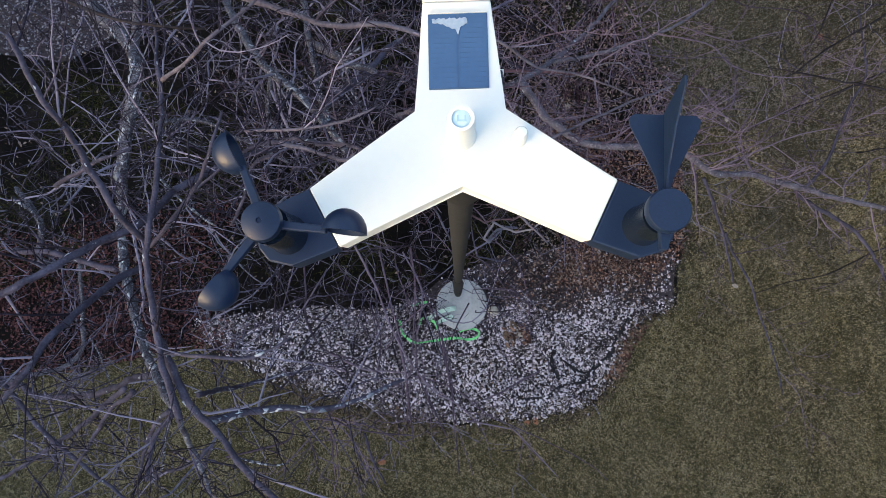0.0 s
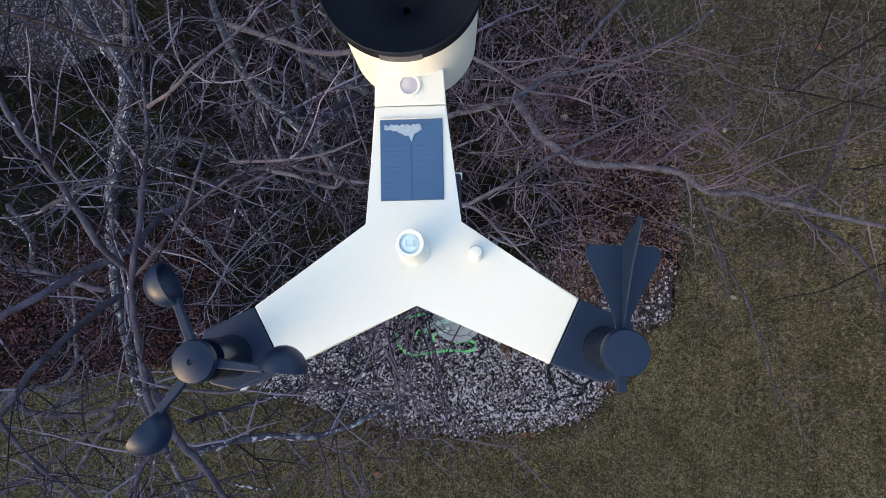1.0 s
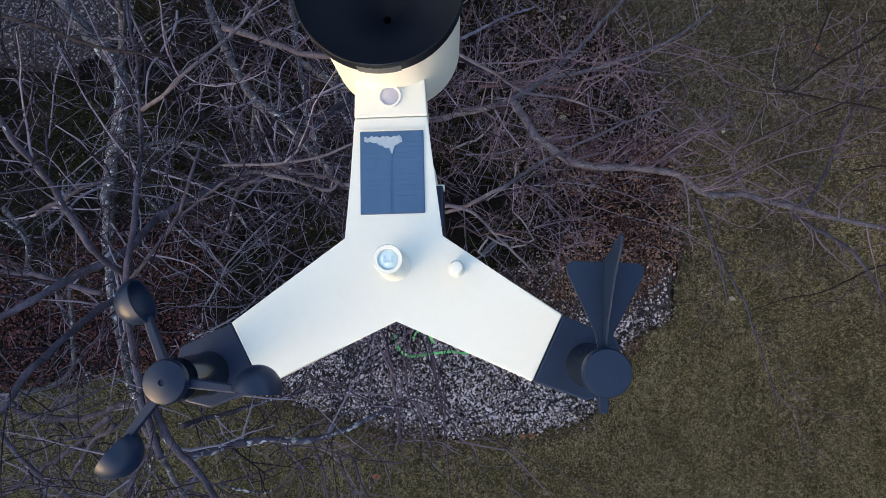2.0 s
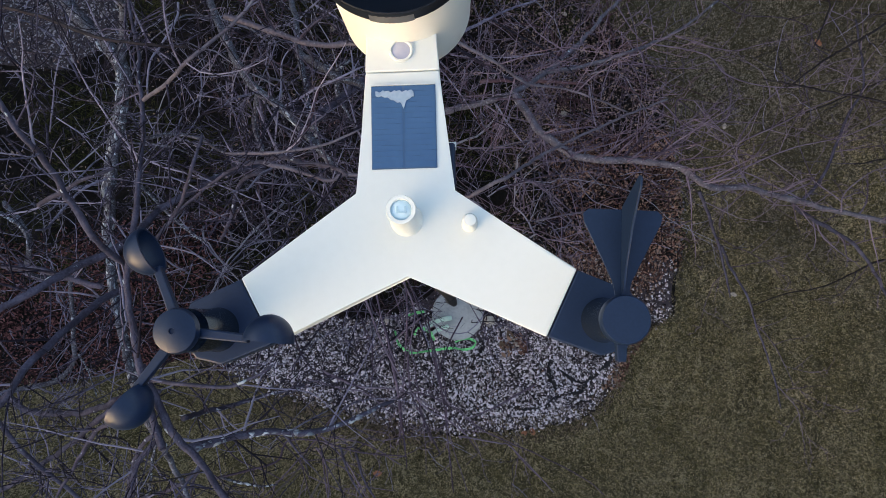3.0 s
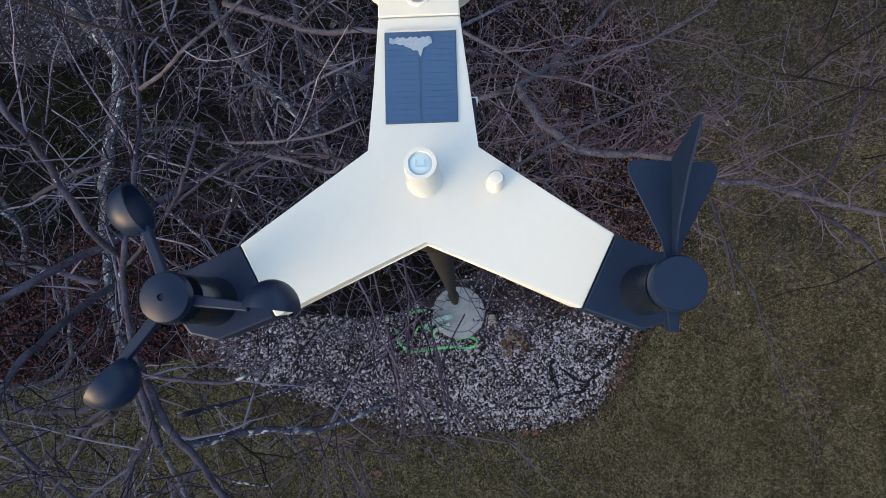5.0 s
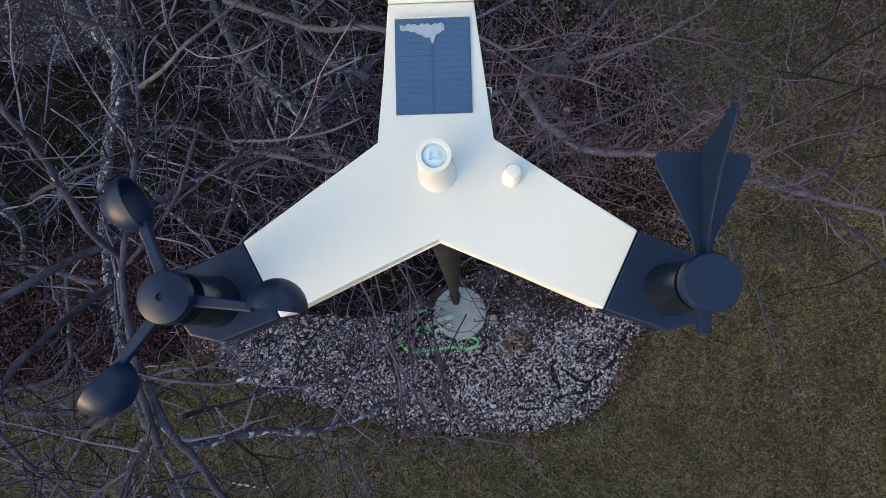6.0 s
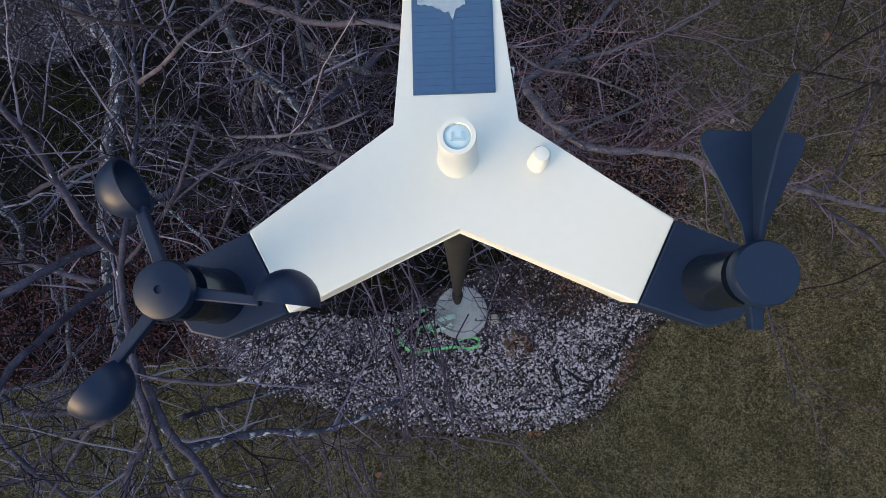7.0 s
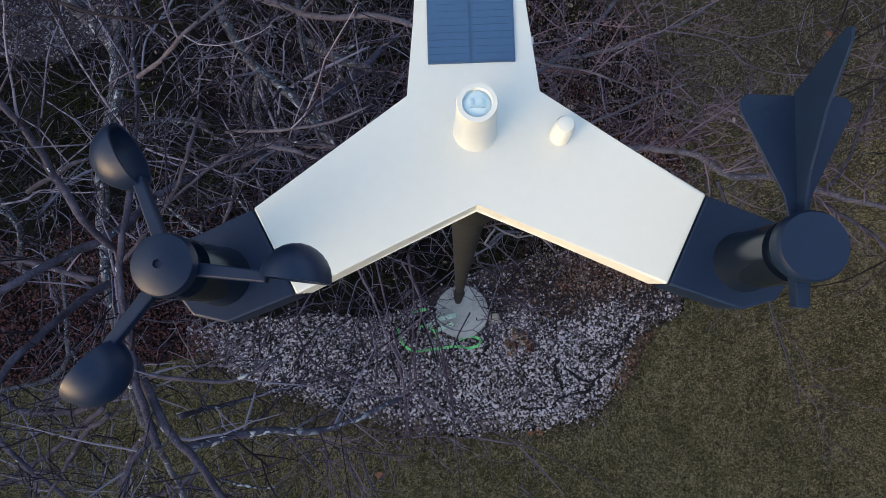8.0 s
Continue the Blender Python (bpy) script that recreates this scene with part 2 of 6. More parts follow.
def tube_arrays(pts, radii, sides):
    """Verts and faces of a tube along points."""
    P = np.asarray(pts, float)
    R = np.asarray(radii, float)
    d = np.gradient(P, axis=0)
    d /= np.linalg.norm(d, axis=1)[:, None] + 1e-9
    ref = np.array([0.31, 0.17, 0.93]) if abs(d[0][2]) < 0.8 else np.array([0.9, 0.3, 0.1])
    u = np.cross(d, ref)
    u /= np.linalg.norm(u, axis=1)[:, None] + 1e-9
    v = np.cross(d, u)
    ang = np.arange(sides) * 2 * math.pi / sides
    ring = P[:, None, :] + R[:, None, None] * (np.cos(ang)[None, :, None] * u[:, None, :] + np.sin(ang)[None, :, None] * v[:, None, :])
    verts = ring.reshape(-1, 3)
    n = len(P)
    i, k = np.meshgrid(np.arange(n - 1), np.arange(sides), indexing="ij")
    k2 = (k + 1) % sides
    faces = np.stack([i * sides + k, i * sides + k2, (i + 1) * sides + k2, (i + 1) * sides + k], -1).reshape(-1, 4)
    return verts, faces


class Bundle:
    """Collects many small pieces into one mesh."""
    def __init__(self):
        self.v, self.f, self.n = [], [], 0

    def add(self, verts, faces):
        self.v.append(np.asarray(verts))
        self.f.extend((np.asarray(faces) + self.n).tolist())
        self.n += len(verts)

    def make(self, name, mat, parent=None, smooth=True, label=""):
        return mesh_object(name, np.concatenate(self.v), self.f, mat, parent, smooth, label)


def smooth_path(ctrl, n):
    """A smooth curve through control points."""
    C = np.asarray(ctrl, float)
    E = np.vstack([2 * C[0] - C[1], C, 2 * C[-1] - C[-2]])
    out = []
    for t in np.linspace(0, len(C) - 1 - 1e-6, n):
        i = int(t)
        s = t - i
        p0, p1, p2, p3 = E[i], E[i + 1], E[i + 2], E[i + 3]
        out.append(0.5 * ((2 * p1) + (p2 - p0) * s + (2 * p0 - 5 * p1 + 4 * p2 - p3) * s ** 2 + (3 * p1 - p0 - 3 * p2 + p3) * s ** 3))
    return np.array(out)


def scatter(base_v, base_f, places, turns, scales, name, mat, smooth=False, jitter=0.0):
    """Many copies of one small form in one mesh: places (n,3), turns (n,3,3), scales (n,3)."""
    n, k = len(places), len(base_v)
    bv = np.asarray(base_v)[None] * np.asarray(scales)[:, None, :]
    if jitter:
        bv = bv * (1 + jitter * rng.standard_normal((n, k, 1)))
    V = np.einsum('nij,nkj->nki', turns, bv) + np.asarray(places)[:, None, :]
    F = (np.asarray(base_f)[None] + (np.arange(n) * k)[:, None, None]).reshape(-1, len(base_f[0]))
    me = bpy.data.meshes.new(name)
    me.vertices.add(n * k)
    me.vertices.foreach_set("co", V.reshape(-1).astype(np.float32))
    c = len(base_f[0])
    me.loops.add(len(F) * c)
    me.loops.foreach_set("vertex_index", F.reshape(-1).astype(np.int32))
    me.polygons.add(len(F))
    me.polygons.foreach_set("loop_start", np.arange(0, len(F) * c, c, dtype=np.int32))
    if smooth:
        me.polygons.foreach_set("use_smooth", np.ones(len(F), dtype=bool))
    me.materials.append(mat)
    me.update(calc_edges=True)
    me.validate()
    return new(name, me)


def turns_random(n, tilt=0.4):
    """Random turns about z, with a random lean."""
    a = rng.uniform(0, 2 * math.pi, n)
    b = rng.normal(0, tilt, n)
    c = rng.normal(0, tilt, n)
    ca, sa, cb, sb, cc, sc = np.cos(a), np.sin(a), np.cos(b), np.sin(b), np.cos(c), np.sin(c)
    Z = np.zeros((n, 3, 3)); Z[:, 0, 0], Z[:, 0, 1], Z[:, 1, 0], Z[:, 1, 1], Z[:, 2, 2] = ca, -sa, sa, ca, 1
    X = np.zeros((n, 3, 3)); X[:, 0, 0], X[:, 1, 1], X[:, 1, 2], X[:, 2, 1], X[:, 2, 2] = 1, cb, -sb, sb, cb
    Y = np.zeros((n, 3, 3)); Y[:, 1, 1], Y[:, 0, 0], Y[:, 0, 2], Y[:, 2, 0], Y[:, 2, 2] = 1, cc, sc, -sc, cc
    return Z @ X @ Y


def inside(poly, x, y):
    """Which of the points lie in the outline."""
    res = np.zeros(len(x), bool)
    P = np.asarray(poly)
    for (x1, y1), (x2, y2) in zip(P, np.roll(P, -1, axis=0)):
        cross = (y1 > y) != (y2 > y)
        res ^= cross & (x < (x2 - x1) * (y - y1) / (y2 - y1 + 1e-12) + x1)
    return res


def ragged(outline, step=0.06, amount=0.025):
    """An outline with a wandering edge."""
    out = []
    P = np.asarray(outline, float)
    for a, b in zip(P, np.roll(P, -1, axis=0)):
        n = max(1, int(np.linalg.norm(b - a) / step)) if np.linalg.norm(b - a) < 4 else 6
        for k in range(n):
            p = a + (b - a) * k / n
            w = noise.noise_vector(Vector((p[0] * 4, p[1] * 4, 3.0))) * amount + noise.noise_vector(Vector((p[0] * 14, p[1] * 14, 9.0))) * amount * 0.6
            out.append((p[0] + w.x, p[1] + w.y))
    return out


# ================= ground =================
BED = ragged([(1.92, 0.31), (2.02, 0.61), (2.0, 1.06), (1.96, 1.48), (1.89, 2.01), (1.71, 2.39), (1.27, 2.85), (1.07, 4.0), (0.7, 5.6), (-0.8, 6.9), (-3.4, 7.4), (-6.2, 6.8), (-8.2, 5.0), (-8.9, 2.6), (-8.2, 0.6), (-6.6, -0.5),
              (-4.56, -0.61), (-3.55, -0.53), (-2.8, -0.4), (-2.3, -0.32), (-1.9, -0.52), (-1.45, -0.7), (-0.86, -0.88), (-0.47, -1.0), (-0.08, -1.04), (0.54, -1.0),
              (0.98, -0.95), (1.15, -0.84), (1.38, -0.6), (1.45, -0.36), (1.57, -0.2), (1.87, -0.06)])
GRAVEL = ragged([(-2.4, -0.09), (-1.8, -0.02), (-1.25, 0.0), (-0.6, -0.03), (-0.25, 0.17), (0.3, 0.41), (0.75, 0.49), (1.44, 0.5), (1.9, 0.42), (1.84, -0.06), (1.55, -0.2),
                 (1.42, -0.36), (1.36, -0.6), (1.13, -0.82), (0.98, -0.93), (0.54, -0.98), (-0.08, -1.02), (-0.47, -0.98), (-0.86, -0.86), (-1.45, -0.68), (-1.9, -0.5), (-2.25, -0.3)])
GRAVEL_FAR = ragged([(-6.2, 3.6), (-5.2, 4.2), (-3.6, 4.0), (-2.9, 3.4), (-3.1, 2.7), (-3.65, 2.38), (-4.4, 2.48), (-5.4, 2.35), (-6.2, 2.8)])
GRAVEL_EDGE = ragged([(1.72, 0.3), (1.96, 0.3), (2.03, 0.7), (2.02, 1.1), (1.95, 1.3), (1.82, 1.05), (1.8, 0.6)], 0.05, 0.05)


def sheet(name, outline, z0, z1, mat, label, category):
    bm = bmesh.new()
    top = [bm.verts.new((x, y, z1)) for x, y in outline]
    low = [bm.verts.new((x, y, z0)) for x, y in outline]
    n = len(outline)
    edges = [bm.edges.new((top[i], top[(i + 1) % n])) for i in range(n)]
    bmesh.ops.triangle_fill(bm, edges=edges, use_beauty=True)
    for i in range(n):
        bm.faces.new((low[i], low[(i + 1) % n], top[(i + 1) % n], top[i]))
    bmesh.ops.recalc_face_normals(bm, faces=bm.faces)
    me = bpy.data.meshes.new(name)
    bm.to_mesh(me)
    bm.free()
    me.materials.append(mat)
    return tagged(new(name, me), label, category, kind="structure")


def build_ground():
    xs = np.concatenate([[-600, -60, -15], np.linspace(-6, 6, 41), [15, 60, 600]])
    verts = [(x, y, 0.003 * noise.noise((x * 0.9, y * 0.9, 0.0)) if abs(x) < 7 and abs(y) < 7 else 0.0) for y in xs for x in xs]
    n = len(xs)
    faces = [(j * n + i, j * n + i + 1, (j + 1) * n + i + 1, (j + 1) * n + i) for j in range(n - 1) for i in range(n - 1)]
    tagged(mesh_object("ground", verts, faces, M["lawn_soil"]), "dull winter lawn soil under thin olive grass", "ground", kind="structure")
    # the bed's near-black colour includes the thicket's shade
    sheet("planting_bed", BED, -0.03, 0.018, M["mulch"], "mossy planting bed of mulch and leaf litter, darkened for thicket shade", "planting bed")
    sheet("gravel_bed", GRAVEL, 0.0, 0.026, M["grit"], "dark grit under the pale gravel crescent", "gravel bed")
    sheet("gravel_bed_far", GRAVEL_FAR, 0.0, 0.026, M["grit"], "dark grit under the gravel behind the tree", "gravel bed")


def stone_form():
    bm = bmesh.new()
    bmesh.ops.create_icosphere(bm, subdivisions=1, radius=1.0)
    v = np.array([p.co[:] for p in bm.verts])
    f = np.array([[p.index for p in q.verts] for q in bm.faces])
    bm.free()
    return v, f


def pebble_form():
    """A small six-sided pebble of twelve faces."""
    ring = [(math.cos(k * math.pi / 3), math.sin(k * math.pi / 3), 0.12 * (-1) ** k) for k in range(6)]
    v = np.array(ring + [(0.1, 0, 0.85), (0, 0.1, -0.85)])
    f = np.array([(k, (k + 1) % 6, 6) for k in range(6)] + [((k + 1) % 6, k, 7) for k in range(6)])
    return v, f


def build_gravel():
    v, f = pebble_form()
    for outline, count, box, label, mat in ((GRAVEL, 112000, (-2.6, 2.1, -1.1, 0.6), "pale grey and white rounded gravel in a crescent bed", M["gravel"]),
                                       (GRAVEL_FAR, 26000, (-6.3, -2.8, 2.2, 4.3), "pale gravel strip behind the lichened tree, darkened for twig shade", M["gravel_shaded"]),
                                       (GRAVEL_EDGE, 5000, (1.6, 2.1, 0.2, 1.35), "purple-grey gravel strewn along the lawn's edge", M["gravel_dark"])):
        x, y = rng.uniform(box[0], box[1], count), rng.uniform(box[2], box[3], count)
        ok = inside(outline, x, y) & (np.hypot(x, y) > 0.235)
        bare = np.array([0.45 * noise.noise((a * 1.6, b * 1.6, 2.0)) + 0.5 * noise.noise((a * 6.5, b * 6.5, 4.0)) for a, b in zip(x, y)]) + np.clip((y + 0.2 + 0.1 * np.sin(x * 9)) * 4.2, -0.5, 0.95) * (np.abs(x - 0.45) < 0.8)
        bare += 0.68 * ((x > 1.3) & (y > -0.05))
        ok &= rng.uniform(0, 1, count) > np.clip(bare + 0.1, 0, 0.9)
        wander = 0.012 + 0.05 * rng.uniform(0, 1, ok.sum()) ** 5
        x, y = x[ok] + rng.normal(0, 1, ok.sum()) * wander, y[ok] + rng.normal(0, 1, ok.sum()) * wander
        n = len(x)
        r = np.clip(rng.lognormal(math.log(0.0071), 0.38, n), 0.0035, 0.018)
        s = np.stack([r * rng.uniform(0.8, 1.5, n), r * rng.uniform(0.6, 1.1, n), r * rng.uniform(0.35, 0.75, n)], 1)
        p = np.stack([x, y, 0.026 + s[:, 2] * rng.uniform(0.2, 1.2, n)], 1)
        tagged(scatter(v, f, p, turns_random(n, 0.35), s, "gravel", mat, False, 0.24), label, "gravel", kind="stuff")


def build_grass():
    """Short winter turf: bent blades, uncountable."""
    bv = np.array([(-0.5, 0, 0), (0.5, 0, 0), (0.38, 0.45, 0.62), (-0.38, 0.45, 0.62), (0.0, 1.1, 0.85)])
    f4 = np.array([(0, 1, 2), (0, 2, 3), (3, 2, 4)])
    thin, one = np.array([(-0.5, 0, 0), (0.5, 0, 0), (0.25, 1.0, 0.8)]), np.array([(0, 1, 2)])
    count = 4200000
    x, y = rng.uniform(-6.4, 6.3, count), rng.uniform(-3.85, 5.3, count)
    away = np.maximum(np.maximum(x - 4.1, -4.1 - x), np.maximum(y - 3.1, -1.65 - y))
    core = rng.uniform(0, 1, count) < np.exp(-np.clip(away, 0, None) / 0.5)
    x, y = x[core], y[core]
    count = len(x)
    ok = ~inside(BED, x + rng.normal(0, 1, count) * np.where(y > 0.6, 0.16, 0.05), y + rng.normal(0, 0.05, count))
    x, y = x[ok], y[ok]
    # tufts: density by sums of waves
    tuft = np.sin(x * 47 + 3 * np.sin(y * 17)) * np.sin(y * 37 + 3 * np.sin(x * 13)) + 0.7 * np.sin(x * 83 + y * 19 + 2 * np.sin(y * 41)) * np.sin(y * 71)
    keep = rng.uniform(-1.3, 1.0, len(x)) < 0.55 + 0.5 * tuft
    x, y, tuft = x[keep], y[keep], tuft[keep]
    grey = rng.uniform(0, 1, len(x)) < np.clip((y - 0.1) / 1.5 + 0.45 * np.sin(x * 2.3 + 1.3 * np.sin(y * 3.1)) * np.sin(y * 2.7 + 1.7 * np.sin(x * 2.1)) + 0.3 * np.sin(x * 7 + 2 * np.sin(y * 5)) * np.sin(y * 8 + 2 * np.sin(x * 6)), 0.03, 0.97)
    for pick, mat, label in ((~grey, M["grass"], "short olive and straw-coloured winter grass of a lawn"), (grey, M["grass_grey"], "short grey-green winter grass of a lawn")):
        px, py, tall = x[pick], y[pick], 1 + 0.25 * tuft[pick]
        n = len(px)
        L = rng.uniform(0.012, 0.029, n) * tall
        s = np.stack([rng.uniform(0.0055, 0.0110, n), L, L * rng.uniform(0.3, 1.0, n)], 1)
        tagged(scatter(thin, one, np.stack([px, py, np.where(inside(BED, px, py), 0.015, -0.004)], 1), turns_random(n, 0.3), s, "grass", mat), label, "grass", kind="stuff")
    # the turf thins out to bare colour far from the bed
    fx, fy = rng.uniform(-13, 13, 560000), rng.uniform(-11, 12, 560000)
    away = np.maximum(np.maximum(fx - 4.1, -4.1 - fx), np.maximum(fy - 3.1, -1.65 - fy))
    ok = (away > 0) & ~inside(BED, fx, fy) & (rng.uniform(0, 1, len(fx)) < np.clip(away / 0.5, 0, 1) * np.exp(-away / 5.0))
    fx, fy = fx[ok], fy[ok]
    n = len(fx)
    L = rng.uniform(0.03, 0.07, n)
    s = np.stack([rng.uniform(0.014, 0.026, n), L, L * rng.uniform(0.35, 1.0, n)], 1)
    tagged(scatter(thin, one, np.stack([fx, fy, np.full(n, -0.004)], 1), turns_random(n, 0.3), s, "grass", M["grass"]), "winter grass thinning out towards the woods", "grass", kind="stuff")
    # bleached blades, thicker where the turf is driest
    x, y = rng.uniform(-4.4, 4.3, 150000), rng.uniform(-1.85, 3.3, 150000)
    dry = np.array([noise.noise((a * 1.1, b * 1.1, 17.0)) + 0.8 * noise.noise((a * 5, b * 5, 2.0)) + 0.5 * noise.noise((a * 14, b * 14, 5.0)) for a, b in zip(x, y)])
    ok = ~inside(BED, x + rng.normal(0, 0.04, len(x)), y + rng.normal(0, 0.04, len(x))) & (rng.uniform(0, 1, len(x)) < 0.26 + 0.5 * dry + 0.36 * np.clip(x - 0.3, 0, 2.5) * np.clip(1.2 - y, 0, 1) + 0.3 * np.clip(-0.4 - y, 0, 1))
    x, y = x[ok], y[ok]
    n = len(x)
    L = rng.uniform(0.009, 0.026, n)
    s = np.stack([rng.uniform(0.0038, 0.0062, n), L, L * rng.uniform(0.3, 0.8, n)], 1)
    tagged(scatter(thin, one, np.stack([x, y, np.where(inside(BED, x, y), 0.016, 0.002)], 1), turns_random(n, 0.35), s, "straw_grass", M["straw"]), "bleached straw-coloured dead blades in the lawn", "grass", kind="stuff")
    # moss and rank grass in the shade of the bed
    x, y = rng.uniform(-4.4, 1.2, 90000), rng.uniform(0.2, 3.3, 90000)
    ok = inside(BED, x, y) & ~inside(GRAVEL, x, y) & ~inside(GRAVEL_FAR, x, y)
    green = np.array([noise.noise((a * 1.5, b * 1.5, 30.0)) for a, b in zip(x, y)])
    for mx, my, rx, ry in ((-3.46, 1.75, 0.5, 0.55), (-2.4, 1.15, 0.6, 0.3), (0.35, 1.55, 0.4, 0.4)):
        green = np.maximum(green, 0.9 - ((x - mx) / rx) ** 2 - ((y - my) / ry) ** 2)
    ok &= green + rng.uniform(-0.2, 0.2, len(x)) > 0.1
    x, y = x[ok], y[ok]
    n = len(x)
    L = rng.uniform(0.02, 0.06, n)
    s = np.stack([rng.uniform(0.004, 0.008, n), L, L * rng.uniform(0.35, 1.0, n)], 1)
    tagged(scatter(bv, f4, np.stack([x, y, np.full(n, 0.014)], 1), turns_random(n, 0.3), s, "moss", M["moss"]), "dark green moss and rank grass in the planting bed", "moss", kind="stuff")


def leaf_form():
    v = np.array([(0, -1, 0.0), (0.55, -0.35, 0.18), (0.6, 0.3, 0.22), (0, 1.1, 0.1), (-0.6, 0.3, 0.2), (-0.55, -0.35, 0.16), (0, 0, -0.02)])
    f = np.array([(0, 1, 6), (1, 2, 6), (2, 3, 6), (3, 4, 6), (4, 5, 6), (5, 0, 6)])
    return v, f


def build_litter():
    v, f = leaf_form()
    def lay(count, box, outline, mat, size, label, name, thin=0.0):
        x, y = rng.uniform(box[0], box[1], count), rng.uniform(box[2], box[3], count)
        ok = inside(outline, x, y)
        patch = np.array([noise.noise((a * 1.7, b * 1.7, 11.0)) for a, b in zip(x, y)])
        rim = np.minimum(np.minimum(x - box[0], box[1] - x), np.minimum(y - box[2], box[3] - y))
        ok &= patch + rng.uniform(-0.5, 0.5, count) > thin + 0.9 * np.clip(1 - rim / 0.35, 0, 1)
        x, y = x[ok], y[ok]
        n = len(x)
        r = rng.uniform(*size, n)
        s = np.stack([r * rng.uniform(0.5, 1.0, n), r, r * rng.uniform(0.5, 1.8, n)], 1)
        p = np.stack([x, y, 0.024 + rng.uniform(0, 0.03, n)], 1)
        tagged(scatter(v, f, p, turns_random(n, 0.45), s, name, mat), label, "leaf litter", kind="stuff")
    lay(24000, (0.2, 2.15, 0.25, 3.4), BED, M["leaf"], (0.006, 0.016), "brown curled dead leaves along the bed's edge", "leaf_litter", -0.2)
    lay(4200, (-4.7, 0.4, 0.0, 3.6), BED, M["leaf"], (0.008, 0.022), "sparse brown leaf litter under the thicket", "leaf_litter", 0.15)
    lay(26000, (-5.6, -2.0, -0.8, 1.0), BED, M["leaf_red"], (0.007, 0.019), "rust-red fallen leaves under the tree", "leaf_litter", -0.4)
    lay(900, (0.2, 0.75, -0.35, 0.1), GRAVEL, M["leaf"], (0.015, 0.04), "curled brown leaves drifted onto the gravel", "leaf_litter", 0.1)
    lay(2600, (1.2, 2.0, -0.15, 0.6), BED, M["leaf"], (0.008, 0.02), "brown leaves mixed into the gravel's tip", "leaf_litter", 0.05)
    lay(6500, (1.0, 2.4, 0.2, 3.3), [(1.8, 0.1), (2.12, 0.4), (2.16, 1.5), (2.08, 2.2), (1.5, 3.2), (1.0, 3.1), (1.6, 2.2), (1.7, 1.0)], M["leaf"], (0.006, 0.016), "brown leaves strewn along the lawn's edge", "leaf_litter", -0.1)
    lay(3600, (0.12, 1.3, 0.0, 0.62), BED, M["leaf"], (0.006, 0.017), "dark brown leaves over the thin gravel", "leaf_litter", -0.05)
    lay(15000, (0.85, 2.3, 0.15, 1.7), BED, M["leaf_rust"], (0.008, 0.018), "rusty leaves between the gravel and the lawn", "leaf_litter", -0.35)
    lay(9000, (-0.1, 1.8, 1.3, 3.4), BED, M["leaf"], (0.008, 0.018), "brown leaf litter under the spreading shrub", "leaf_litter", -0.2)
    thin_spot = [(0.24, 0.0), (0.6, -0.1), (1.2, -0.04), (1.5, 0.3), (1.4, 0.48), (0.75, 0.47), (0.35, 0.38)]
    lay(9000, (-0.3, 2.0, -0.6, 1.0), thin_spot, M["leaf"], (0.006, 0.016), "fine dark leaf crumbs between sparse gravel", "leaf_litter", -0.25)
    lay(3000, (-0.3, 2.0, -0.6, 1.0), thin_spot, M["leaf_rust"], (0.007, 0.018), "rust-brown leaves between sparse gravel", "leaf_litter", -0.1)
    lay(420, (0.2, 0.8, -0.55, 0.05), [(0.36, -0.38), (0.58, -0.36), (0.62, -0.22), (0.5, -0.16), (0.36, -0.2)], M["leaf_rust"], (0.018, 0.034), "heap of curled brown leaves beside the footing", "leaf_litter", -2.5)
    lay(6500, (-2.6, 2.1, -1.2, 0.6), GRAVEL, M["leaf_rust"], (0.004, 0.011), "brown leaf crumbs between the gravel stones", "leaf_litter", 0.12)
    inner = [(p[0] * 0.96, p[1] * 0.90) for p in GRAVEL]
    rim = GRAVEL[len(GRAVEL) // 2:] + inner[len(GRAVEL) // 2:][::-1]
    lay(42000, (-2.6, 2.1, -1.3, 0.6), [(p[0] * 1.03, p[1] * 1.12) if k < len(rim) // 2 else p for k, p in enumerate(rim)], M["leaf_edge"], (0.006, 0.016), "tan leaf crumbs strewn along the gravel's border", "leaf_litter", -0.15)
    lay(900, (1.2, 1.6, -0.8, -0.1), [(1.2, -0.68), (1.36, -0.66), (1.46, -0.46), (1.62, -0.24), (1.5, -0.2), (1.38, -0.38), (1.3, -0.52)], M["leaf_rust"], (0.010, 0.022), "rusty leaves gathered at the gravel's edge", "leaf_litter", -2.0)
    verge = [(-1.6, -0.7), (-0.9, -0.88), (-0.1, -1.03), (0.6, -1.01), (0.98, -0.94), (1.02, -1.05), (0.5, -1.13), (-0.2, -1.16), (-1.0, -1.02), (-1.7, -0.82)]
    lay(14000, (-1.9, 1.3, -1.5, -0.4), verge, M["leaf_edge"], (0.006, 0.015), "tan crumbled leaves on the lawn beside the gravel", "leaf_litter", -0.1)
    lay(260, (1.3, 1.75, -0.7, 0.0), [(1.36, -0.62), (1.42, -0.62), (1.5, -0.36), (1.66, -0.2), (1.62, -0.1), (1.46, -0.25), (1.4, -0.4)], M["leaf_brown"], (0.012, 0.026), "tan leaves along the gravel's edge", "leaf_litter", -2.0)


